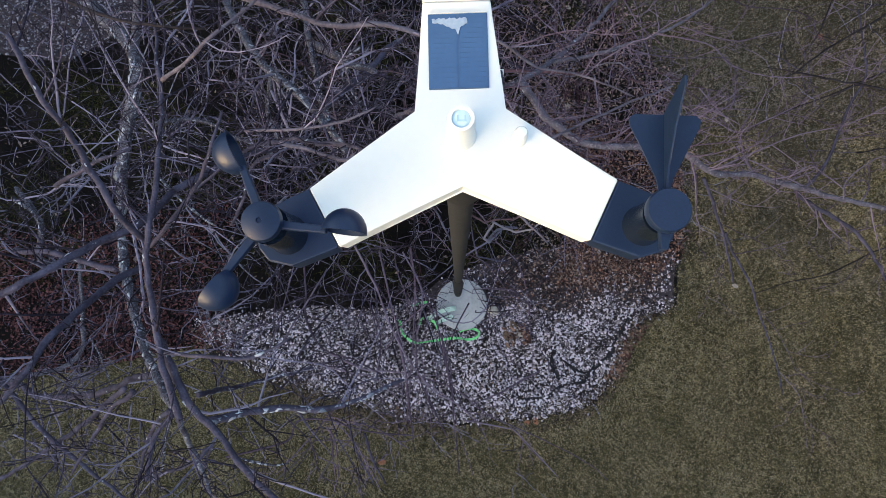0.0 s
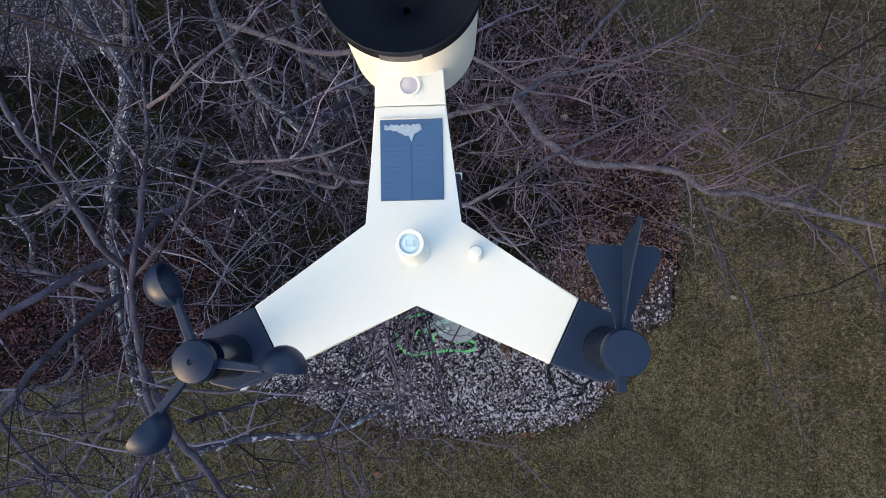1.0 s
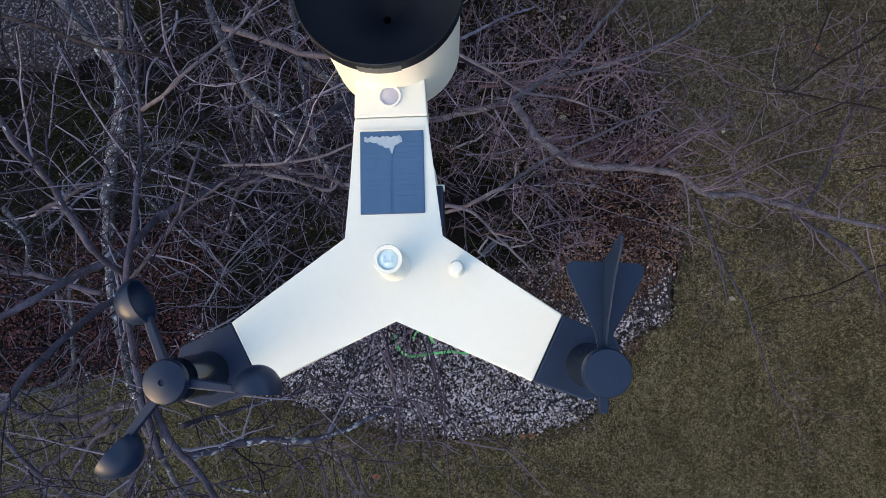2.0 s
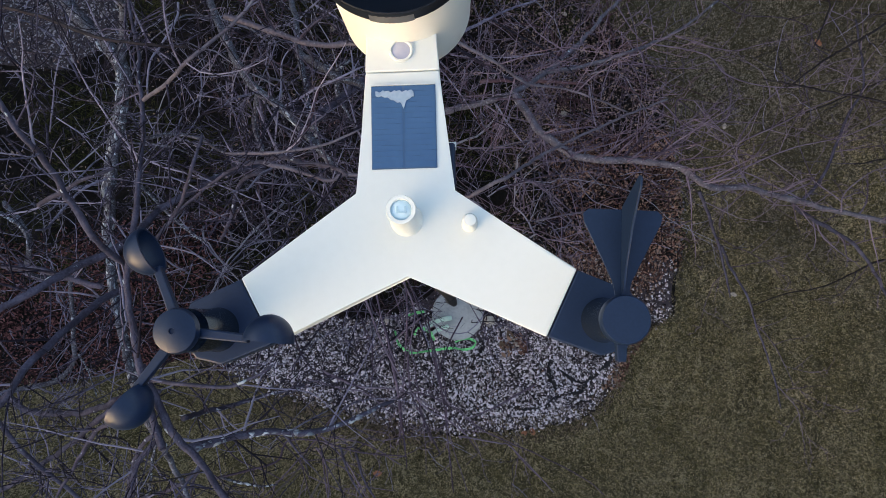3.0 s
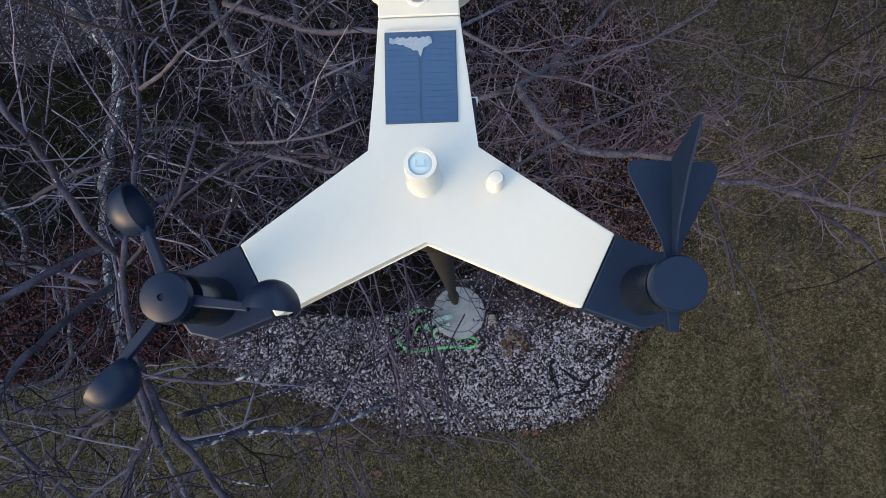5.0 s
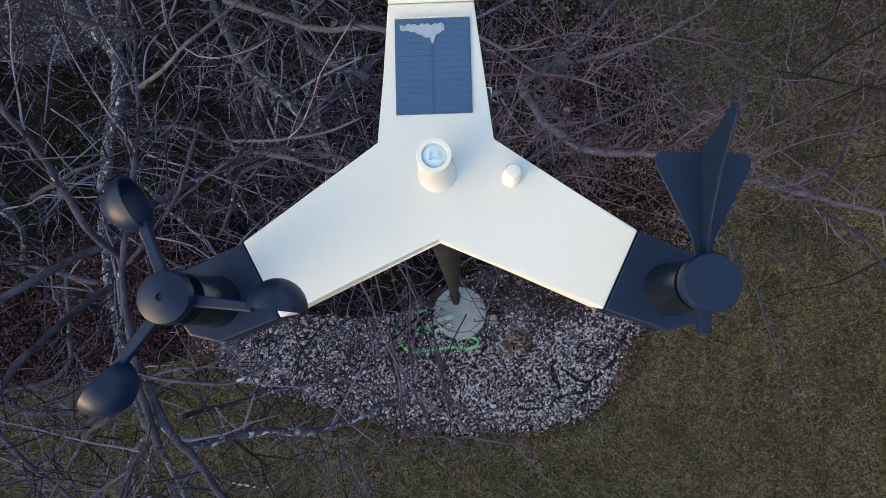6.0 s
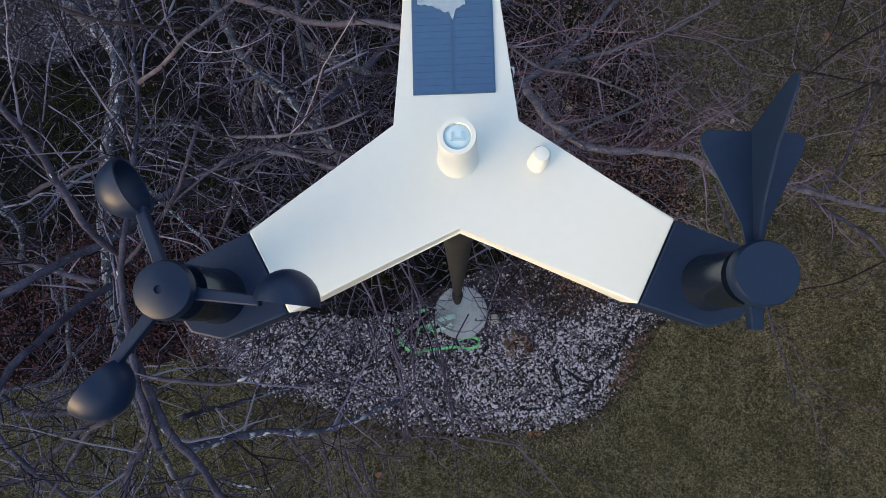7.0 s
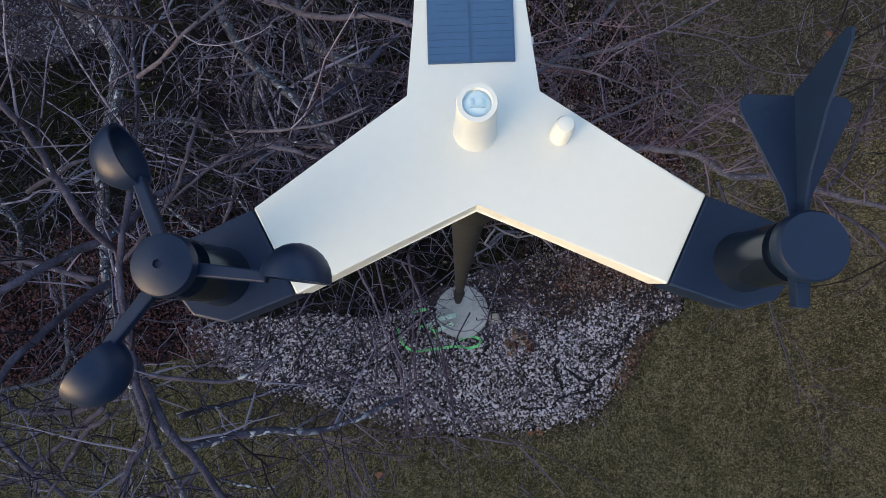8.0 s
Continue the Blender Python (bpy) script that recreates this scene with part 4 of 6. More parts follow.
def build_lichen_tree():
    t = Tree("tree", (-4.1, 4.0, 0.0), "bare leaning tree with grey lichen-crusted bark", 3)
    t.limb("trunk", 0.046, 0.017, (-4.1, 4.0, -0.1), (-3.28, 3.05, 1.20), (-2.25, 1.86, 2.00), (-1.66, 1.28, 2.50), (-1.61, 1.05, 2.55), (-1.74, 0.72, 2.40), (-1.82, 0.40, 2.25), (-1.73, 0.04, 2.30), (-1.44, -0.22, 2.70), (-1.01, -0.42, 3.30), mat="bark_lichen", crust=34, patch=1.8, shoots=22, sides=16)
    t.limb("limb", 0.024, 0.013, (-1.65, 1.22, 2.50), (-1.59, 1.40, 2.60), (-1.44, 1.50, 2.90), mat="bark_lichen")
    t.limb("limb", 0.0125, 0.0055, (-0.96, -0.46, 3.35), (-1.03, -0.19, 3.40), (-1.04, 0.03, 3.45), (-1.01, 0.20, 3.50), (-0.99, 0.40, 3.50), (-1.04, 0.66, 3.40), (-1.12, 0.91, 3.30), (-1.23, 1.26, 3.20), shoots=12)
    t.limb("limb", 0.0145, 0.0085, (-1.05, -0.19, 3.35), (-0.95, -0.38, 3.35), (-0.82, -0.49, 3.40), (-0.70, -0.60, 3.45), (-0.55, -0.71, 3.50), shoots=6)
    t.limb("limb", 0.01, 0.007, (-1.00, -0.43, 3.30), (-1.08, -0.52, 3.30), (-1.10, -0.67, 3.30))
    t.limb("limb", 0.012, 0.008, (-1.04, -0.47, 3.20), (-1.07, -0.58, 3.05), (-1.05, -0.67, 3.00), (-0.99, -0.80, 3.00), mat="bark_lichen")
    t.limb("limb", 0.0115, 0.007, (-1.07, 0.14, 3.40), (-1.05, 0.22, 3.65), (-1.10, 0.37, 3.75), (-1.11, 0.47, 3.90), (-1.14, 0.60, 4.00), shoots=4)
    t.limb("limb", 0.0150, 0.012, (-1.19, 0.41, 3.00), (-1.21, 0.25, 3.20), (-1.35, 0.14, 3.30), (-1.49, 0.03, 3.40), (-1.65, -0.06, 3.40), shoots=4)
    t.limb("limb", 0.010, 0.015, (-0.84, 0.66, 2.70), (-0.98, 0.61, 2.80), (-1.08, 0.52, 2.90), (-1.19, 0.41, 3.00))
    t.limb("limb", 0.0145, 0.0105, (-1.36, 0.11, 2.90), (-1.39, 0.01, 3.10), (-1.40, -0.09, 3.25), (-1.43, -0.18, 3.35), (-1.46, -0.28, 3.40), (-1.57, -0.39, 3.40), shoots=6)
    t.limb("limb", 0.016, 0.008, (-0.94, -0.49, 3.20), (-0.78, -0.47, 3.05), (-0.57, -0.48, 2.95), (-0.42, -0.45, 2.90), (-0.26, -0.39, 2.80), mat="bark", shoots=10, reach=0.4, crust=75, patch=2.2)
    t.limb("limb", 0.012, 0.008, (-1.06, -0.41, 3.00), (-1.05, -0.42, 2.70), (-0.94, -0.40, 2.50), (-0.76, -0.37, 2.30), mat="bark", shoots=8, reach=0.4, crust=60, patch=2.0)
    t.limb("limb", 0.0065, 0.0045, (-1.00, -0.23, 3.40), (-0.81, -0.24, 3.50), (-0.69, -0.25, 3.50), (-0.62, -0.23, 3.50), (-0.55, -0.19, 3.50))
    t.limb("limb", 0.010, 0.006, (-1.47, 0.84, 2.60), (-1.32, 0.89, 2.50), (-1.10, 0.79, 2.50), (-0.85, 0.67, 2.40), mat="bark_lichen")
    t.limb("limb", 0.008, 0.005, (-1.27, 0.12, 3.10), (-1.00, 0.20, 3.40), (-0.86, 0.32, 3.50), (-0.78, 0.40, 3.60), (-0.75, 0.53, 3.60))
    t.limb("limb", 0.010, 0.006, (-1.68, 0.45, 3.00), (-1.39, 0.49, 3.20), (-1.25, 0.54, 3.20))
    t.limb("limb", 0.0075, 0.005, (-1.85, 1.24, 3.20), (-1.50, 1.10, 3.30), (-1.31, 1.02, 3.30), (-1.14, 0.98, 3.30), (-0.94, 0.96, 3.30), mat="twig_dark", shoots=2, sides=8)
    t.limb("limb", 0.016, 0.014, (-2.42, 0.29, 2.20), (-2.17, 0.26, 2.30), (-1.92, 0.20, 2.40), (-1.69, 0.14, 2.50), shoots=5)
    t.limb("limb", 0.0055, 0.0034, (-1.17, 1.36, 2.90), (-1.15, 1.26, 2.95), (-1.19, 1.12, 3.00), (-1.21, 1.01, 3.05), (-1.19, 0.85, 3.10), mat="twig", shoots=4, reach=0.25, sides=8)
    t.limb("limb", 0.0048, 0.0030, (-1.44, 1.39, 2.70), (-1.41, 1.32, 2.73), (-1.34, 1.23, 2.77), (-1.25, 1.15, 2.80), (-1.18, 1.06, 2.83), (-1.13, 0.98, 2.87), (-1.07, 0.91, 2.90), mat="twig", shoots=2, reach=0.25, sides=6)
    t.limb("limb", 0.0048, 0.0030, (-1.44, 1.42, 2.80), (-1.40, 1.33, 2.80), (-1.34, 1.22, 2.80), (-1.23, 1.13, 2.80), mat="twig", shoots=2, reach=0.25, sides=6)
    t.limb("limb", 0.0040, 0.0025, (-1.23, 1.19, 3.20), (-1.21, 1.04, 3.23), (-1.17, 0.95, 3.25), (-1.13, 0.85, 3.27), (-1.10, 0.64, 3.30), mat="twig", shoots=2, reach=0.25, sides=6)
    t.limb("limb", 0.0041, 0.0026, (-2.00, 0.93, 2.50), (-1.97, 1.06, 2.53), (-1.94, 1.16, 2.57), (-1.90, 1.26, 2.60), (-1.85, 1.34, 2.63), (-1.81, 1.43, 2.67), (-1.78, 1.49, 2.70), mat="twig", shoots=2, reach=0.25, sides=6)
    t.limb("limb", 0.0042, 0.0026, (-2.28, 1.46, 2.50), (-2.19, 1.31, 2.52), (-2.09, 1.21, 2.54), (-2.03, 1.08, 2.56), (-1.98, 1.01, 2.58), (-1.95, 0.95, 2.60), mat="twig", shoots=2, reach=0.25, sides=6)
    t.limb("limb", 0.0042, 0.0026, (-2.12, 1.21, 2.60), (-2.08, 1.15, 2.57), (-2.06, 1.11, 2.53), (-2.04, 1.04, 2.50), mat="twig", shoots=2, reach=0.25, sides=6)
    t.limb("limb", 0.0036, 0.0022, (-1.75, 1.02, 2.90), (-1.64, 0.96, 2.92), (-1.55, 0.91, 2.95), (-1.40, 0.88, 2.98), (-1.28, 0.84, 3.00), mat="twig", shoots=2, reach=0.25, sides=6)
    t.limb("limb", 0.0031, 0.0019, (-2.03, 1.12, 2.80), (-1.89, 1.09, 2.85), (-1.75, 1.03, 2.90), mat="twig", shoots=2, reach=0.25, sides=6)
    t.limb("limb", 0.0057, 0.0035, (-1.73, 1.36, 2.60), (-1.67, 1.28, 2.60), (-1.60, 1.24, 2.60), mat="bark_lichen", shoots=2, reach=0.25, sides=6, crust=45)
    t.limb("limb", 0.0032, 0.0020, (-1.76, 0.89, 2.80), (-1.69, 0.84, 2.77), (-1.66, 0.81, 2.75), (-1.60, 0.73, 2.73), (-1.57, 0.69, 2.70), mat="twig", shoots=2, reach=0.25, sides=6)
    t.limb("limb", 0.0087, 0.0054, (-2.20, 1.79, 2.20), (-2.11, 1.66, 2.25), (-2.05, 1.52, 2.30), mat="bark", shoots=4, reach=0.25, sides=8)
    t.limb("limb", 0.0054, 0.0034, (-2.16, 1.04, 2.30), (-2.03, 0.83, 2.45), (-1.92, 0.70, 2.60), mat="twig", shoots=2, reach=0.25, sides=6)
    t.limb("limb", 0.0066, 0.0041, (-1.70, 0.68, 2.50), (-1.77, 0.62, 2.56), (-1.79, 0.55, 2.62), (-1.82, 0.46, 2.68), (-1.82, 0.40, 2.74), (-1.83, 0.38, 2.80), mat="twig", shoots=4, reach=0.25, sides=8)
    t.limb("limb", 0.0039, 0.0024, (-2.17, 0.80, 2.60), (-2.02, 0.77, 2.60), (-1.97, 0.72, 2.60), (-1.85, 0.62, 2.60), (-1.77, 0.60, 2.60), (-1.66, 0.59, 2.60), mat="twig", shoots=2, reach=0.25, sides=6)
    t.limb("limb", 0.0118, 0.0073, (-2.62, 0.63, 2.00), (-2.50, 0.56, 2.03), (-2.41, 0.49, 2.07), (-2.35, 0.37, 2.10), mat="bark_lichen", shoots=4, reach=0.25, sides=8, crust=45)
    t.limb("limb", 0.0055, 0.0034, (-2.32, 0.56, 2.30), (-2.16, 0.57, 2.35), (-2.04, 0.60, 2.40), (-1.83, 0.57, 2.45), (-1.70, 0.56, 2.50), mat="twig", shoots=2, reach=0.25, sides=6)
    t.limb("limb", 0.0041, 0.0026, (-1.92, 0.71, 2.70), (-2.02, 0.66, 2.63), (-2.12, 0.60, 2.57), (-2.20, 0.54, 2.50), mat="twig", shoots=2, reach=0.25, sides=6)
    t.limb("limb", 0.0049, 0.0030, (-2.08, 0.85, 2.70), (-1.93, 0.72, 2.75), (-1.79, 0.63, 2.80), mat="twig", shoots=2, reach=0.25, sides=6)
    t.limb("limb", 0.0086, 0.0053, (-1.68, 0.70, 2.20), (-1.58, 0.62, 2.25), (-1.48, 0.53, 2.30), (-1.33, 0.41, 2.35), (-1.24, 0.36, 2.40), mat="bark_lichen", shoots=4, reach=0.25, sides=8, crust=45)
    t.limb("limb", 0.0052, 0.0032, (-1.43, 0.73, 2.60), (-1.33, 0.69, 2.60), (-1.23, 0.66, 2.60), (-1.17, 0.63, 2.60), mat="twig", shoots=2, reach=0.25, sides=6)
    t.limb("limb", 0.0035, 0.0022, (-1.28, 0.69, 3.10), (-1.27, 0.58, 3.05), (-1.28, 0.53, 3.00), mat="twig_dark", shoots=2, reach=0.25, sides=6)
    t.limb("limb", 0.0106, 0.0065, (-1.17, -0.47, 3.00), (-1.29, -0.55, 2.87), (-1.40, -0.67, 2.73), (-1.49, -0.83, 2.60), mat="bark", shoots=4, reach=0.25, sides=8)
    t.limb("limb", 0.0078, 0.0048, (-1.26, -0.52, 2.80), (-1.34, -0.66, 2.67), (-1.42, -0.79, 2.53), (-1.53, -0.90, 2.40), mat="bark_lichen", shoots=4, reach=0.25, sides=8, crust=45)
    t.limb("limb", 0.0073, 0.0046, (-1.03, -0.62, 2.90), (-1.12, -0.73, 2.75), (-1.20, -0.84, 2.60), mat="bark", shoots=4, reach=0.25, sides=8)
    t.limb("limb", 0.0098, 0.0061, (-1.05, -0.64, 2.90), (-1.15, -0.71, 2.80), (-1.29, -0.77, 2.70), (-1.46, -0.84, 2.60), mat="bark", shoots=4, reach=0.25, sides=8)
    t.limb("limb", 0.0030, 0.0018, (-0.93, -0.53, 3.50), (-0.85, -0.52, 3.50), (-0.76, -0.50, 3.50), mat="twig_dark", shoots=2, reach=0.25, sides=6)
    t.done()


def build_side_tree():
    t = Tree("tree", (-4.3, -0.62, 0.0), "slender bare tree leaning over the lawn's edge", 5)
    t.limb("trunk", 0.026, 0.010, (-4.3, -0.62, -0.05), (-3.26, -0.52, 1.00), (-2.83, -0.57, 1.40), (-1.99, -0.49, 2.20), (-1.38, -0.35, 2.80), (-1.1, -0.3, 3.1), shoots=11)
    t.limb("limb", 0.011, 0.013, (-2.62, -0.99, 2.00), (-2.26, -0.81, 2.20), (-1.84, -0.61, 2.50), (-1.46, -0.40, 2.80), shoots=6)
    t.limb("limb", 0.018, 0.012, (-3.3, -0.5, 1.0), (-2.71, -0.36, 1.20), (-2.54, -0.06, 1.40), (-2.45, 0.30, 1.60), mat="bark_lichen", shoots=7)
    t.limb("limb", 0.014, 0.018, (-2.45, 0.30, 1.60), (-2.56, 0.28, 1.80), (-2.44, 0.46, 2.00), (-2.60, 0.69, 2.00), mat="bark_lichen", shoots=6)
    t.limb("limb", 0.010, 0.007, (-1.85, -0.36, 3.00), (-1.69, -0.60, 2.90), (-1.59, -0.75, 2.80), (-1.42, -0.87, 2.80), shoots=5)
    t.limb("limb", 0.010, 0.006, (-1.21, -0.37, 3.20), (-1.43, -0.50, 3.00), (-1.68, -0.76, 2.80), shoots=4)
    t.limb("limb", 0.0049, 0.0030, (-2.31, -0.37, 2.20), (-2.22, -0.51, 2.27), (-2.13, -0.64, 2.33), (-2.07, -0.68, 2.40), mat="twig", shoots=2, reach=0.25, sides=6)
    t.limb("limb", 0.0049, 0.0030, (-1.81, -0.45, 2.60), (-1.75, -0.57, 2.50), (-1.69, -0.70, 2.40), (-1.66, -0.82, 2.30), mat="twig", shoots=2, reach=0.25, sides=6)
    t.limb("limb", 0.0045, 0.0028, (-1.46, -0.43, 2.80), (-1.54, -0.51, 2.73), (-1.64, -0.60, 2.67), (-1.73, -0.69, 2.60), mat="twig_dark", shoots=2, reach=0.25, sides=6)
    t.limb("limb", 0.0044, 0.0027, (-2.38, -0.69, 2.20), (-2.25, -0.75, 2.20), (-2.15, -0.83, 2.20), (-2.08, -0.92, 2.20), mat="twig", shoots=2, reach=0.25, sides=6)
    t.limb("limb", 0.0046, 0.0028, (-2.09, -0.45, 2.40), (-2.08, -0.56, 2.33), (-2.08, -0.66, 2.27), (-2.10, -0.80, 2.20), mat="twig", shoots=2, reach=0.25, sides=6)
    t.limb("limb", 0.0052, 0.0032, (-2.54, -0.58, 2.00), (-2.31, -0.57, 2.10), (-2.10, -0.55, 2.20), mat="twig", shoots=2, reach=0.25, sides=6)
    t.limb("limb", 0.0055, 0.0034, (-2.11, -0.20, 2.00), (-1.99, -0.30, 2.10), (-1.88, -0.41, 2.20), mat="bark_lichen", shoots=2, reach=0.25, sides=6, crust=45)
    t.limb("limb", 0.0051, 0.0032, (-2.20, -0.19, 1.80), (-2.24, -0.26, 1.90), (-2.23, -0.32, 2.00), (-2.08, -0.42, 2.10), mat="twig", shoots=2, reach=0.25, sides=6)
    t.limb("limb", 0.0043, 0.0027, (-1.95, -0.67, 2.40), (-1.92, -0.78, 2.30), (-1.91, -0.92, 2.20), mat="twig", shoots=2, reach=0.25, sides=6)
    t.limb("limb", 0.0038, 0.0024, (-1.59, -0.50, 2.50), (-1.62, -0.65, 2.47), (-1.67, -0.78, 2.43), (-1.72, -0.87, 2.40), mat="twig", shoots=2, reach=0.25, sides=6)
    t.limb("limb", 0.0037, 0.0023, (-1.61, -0.54, 2.60), (-1.52, -0.58, 2.55), (-1.51, -0.72, 2.50), mat="twig_dark", shoots=2, reach=0.25, sides=6)
    t.done()


def build_shrub():
    t = Tree("tall_shrub", (-1.6, 3.3, 0.0), "tall bare mossy-stemmed shrub crowded with crossing shoots", 8)
    t.limb("stem", 0.021, 0.013, (-1.7, 3.3, -0.05), (-1.59, 2.31, 1.60), (-1.07, 1.32, 2.60), (-0.77, 0.90, 3.10), (-0.64, 0.78, 3.10), (-0.54, 0.67, 3.00), (-0.47, 0.56, 2.90), mat="bark_lichen", shoots=20)
    t.limb("limb", 0.013, 0.009, (-0.78, 0.89, 3.00), (-0.82, 0.79, 2.90), (-0.77, 0.64, 2.90), mat="bark_lichen")
    t.limb("limb", 0.0105, 0.008, (-0.72, 0.97, 3.50), (-0.58, 0.91, 3.50), (-0.42, 0.85, 3.50), (-0.23, 0.84, 3.50), (-0.06, 0.84, 3.40), shoots=5, mat="bark_pink")
    t.limb("stem", 0.022, 0.011, (-1.4, 3.2, -0.05), (-1.05, 2.19, 1.50), (-0.79, 1.40, 2.30), (-0.67, 0.97, 2.60), (-0.56, 0.69, 2.80), mat="bark_lichen", shoots=15)
    t.limb("limb", 0.022, 0.014, (-0.79, 1.38, 2.30), (-0.55, 1.13, 2.60), (-0.37, 0.98, 2.80), mat="bark_lichen", shoots=5)
    t.limb("limb", 0.020, 0.012, (-0.63, 0.86, 2.70), (-0.52, 1.00, 2.60), (-0.37, 1.20, 2.50), (-0.27, 1.33, 2.40), shoots=5)
    t.limb("limb", 0.0115, 0.006, (-0.77, 0.64, 2.90), (-0.68, 0.61, 3.04), (-0.59, 0.56, 3.18), (-0.49, 0.50, 3.32), (-0.39, 0.45, 3.46), (-0.29, 0.38, 3.60), shoots=5)
    t.limb("limb", 0.0075, 0.0045, (-1.04, 0.72, 3.40), (-0.91, 0.74, 3.50), (-0.80, 0.76, 3.60), (-0.71, 0.84, 3.60), (-0.62, 0.92, 3.60), (-0.53, 1.03, 3.60), shoots=6, mat="bark_pink")
    t.limb("limb", 0.0055, 0.0035, (-0.67, 0.46, 3.60), (-0.60, 0.46, 3.60), (-0.53, 0.46, 3.60), (-0.43, 0.47, 3.60), (-0.34, 0.49, 3.60), (-0.25, 0.53, 3.60), mat="bark_pink", shoots=3)
    t.limb("limb", 0.0037, 0.0023, (-0.82, 1.09, 3.00), (-0.88, 1.04, 2.93), (-0.93, 1.00, 2.87), (-0.96, 0.94, 2.80), mat="twig", shoots=2, reach=0.25, sides=6)
    t.limb("limb", 0.0035, 0.0022, (-1.01, 1.00, 3.00), (-0.96, 0.98, 3.00), (-0.91, 0.95, 3.00), (-0.85, 0.92, 3.00), mat="twig", shoots=2, reach=0.25, sides=6)
    t.limb("limb", 0.0037, 0.0023, (-0.91, 0.95, 3.00), (-0.92, 0.92, 2.95), (-0.90, 0.90, 2.90), (-0.90, 0.88, 2.85), (-0.89, 0.80, 2.80), mat="twig", shoots=2, reach=0.25, sides=6)
    t.limb("limb", 0.0038, 0.0024, (-1.12, 0.97, 2.80), (-1.05, 0.96, 2.80), (-0.98, 0.94, 2.80), (-0.92, 0.92, 2.80), mat="twig", shoots=2, reach=0.25, sides=6)
    t.limb("limb", 0.0068, 0.0042, (-0.71, 0.86, 2.90), (-0.63, 0.89, 2.92), (-0.55, 0.92, 2.95), (-0.47, 0.94, 2.98), (-0.34, 0.99, 3.00), mat="twig", shoots=4, reach=0.25, sides=8)
    t.limb("limb", 0.0032, 0.0020, (-0.47, 0.84, 3.20), (-0.49, 0.77, 3.20), (-0.51, 0.69, 3.20), (-0.54, 0.64, 3.20), mat="stem_red", shoots=2, reach=0.25, sides=6)
    t.limb("limb", 0.0034, 0.0021, (-0.67, 0.69, 3.10), (-0.66, 0.80, 3.10), (-0.65, 0.87, 3.10), (-0.65, 0.96, 3.10), (-0.63, 1.01, 3.10), (-0.60, 1.04, 3.10), mat="twig", shoots=2, reach=0.25, sides=6)
    t.limb("limb", 0.0172, 0.0107, (-0.84, 1.42, 2.20), (-0.72, 1.34, 2.25), (-0.61, 1.27, 2.30), (-0.56, 1.28, 2.35), (-0.50, 1.30, 2.40), mat="bark_lichen", shoots=4, reach=0.25, sides=8, crust=45)
    t.limb("limb", 0.0113, 0.0070, (-0.55, 1.25, 2.40), (-0.57, 1.16, 2.37), (-0.55, 1.08, 2.33), (-0.50, 0.97, 2.30), mat="bark_lichen", shoots=4, reach=0.25, sides=8, crust=45)
    t.limb("limb", 0.0158, 0.0098, (-0.79, 0.97, 2.20), (-0.71, 1.02, 2.25), (-0.61, 1.10, 2.30), (-0.54, 1.14, 2.35), (-0.43, 1.16, 2.40), mat="bark_lichen", shoots=4, reach=0.25, sides=8, crust=45)
    t.limb("limb", 0.0081, 0.0050, (-0.61, 0.51, 3.30), (-0.72, 0.52, 3.26), (-0.80, 0.51, 3.22), (-0.89, 0.47, 3.18), (-0.98, 0.42, 3.14), (-1.08, 0.36, 3.10), mat="bark", shoots=4, reach=0.25, sides=8)
    t.limb("limb", 0.0117, 0.0072, (-0.81, 0.61, 2.80), (-0.91, 0.60, 2.74), (-0.98, 0.54, 2.68), (-1.02, 0.47, 2.62), (-1.07, 0.40, 2.56), (-1.13, 0.35, 2.50), mat="bark", shoots=4, reach=0.25, sides=8)
    t.limb("limb", 0.0090, 0.0065, (-0.65, 0.51, 3.30), (-0.61, 0.50, 3.30), (-0.53, 0.48, 3.30), (-0.41, 0.44, 3.30), (-0.37, 0.46, 3.30), (-0.28, 0.45, 3.30), mat="bark_pink", shoots=3, reach=0.25, sides=8)
    t.limb("limb", 0.0038, 0.0023, (-1.07, 0.58, 2.90), (-0.98, 0.54, 2.87), (-0.87, 0.49, 2.83), (-0.80, 0.47, 2.80), mat="twig", shoots=2, reach=0.25, sides=6)
    t.limb("limb", 0.0061, 0.0038, (-0.76, 0.63, 2.70), (-0.66, 0.55, 2.75), (-0.52, 0.46, 2.80), mat="twig", shoots=4, reach=0.25, sides=8)
    t.limb("limb", 0.0037, 0.0023, (-0.82, 0.54, 2.90), (-0.73, 0.53, 2.90), (-0.61, 0.52, 2.90), mat="twig", shoots=2, reach=0.25, sides=6)
    t.limb("limb", 0.0083, 0.0051, (-1.15, 0.57, 2.20), (-1.08, 0.48, 2.20), (-0.98, 0.39, 2.20), mat="bark_lichen", shoots=4, reach=0.25, sides=8, crust=45)
    t.limb("limb", 0.0038, 0.0024, (-0.54, 1.27, 3.00), (-0.45, 1.23, 2.95), (-0.40, 1.21, 2.90), mat="twig", shoots=2, reach=0.25, sides=6)
    t.limb("limb", 0.0042, 0.0026, (-0.95, 0.60, 2.50), (-0.89, 0.48, 2.55), (-0.84, 0.34, 2.60), mat="twig", shoots=2, reach=0.25, sides=6)
    t.limb("limb", 0.0041, 0.0026, (-0.79, 0.54, 2.60), (-0.71, 0.47, 2.60), (-0.65, 0.42, 2.60), mat="twig", shoots=2, reach=0.25, sides=6)
    t.done()


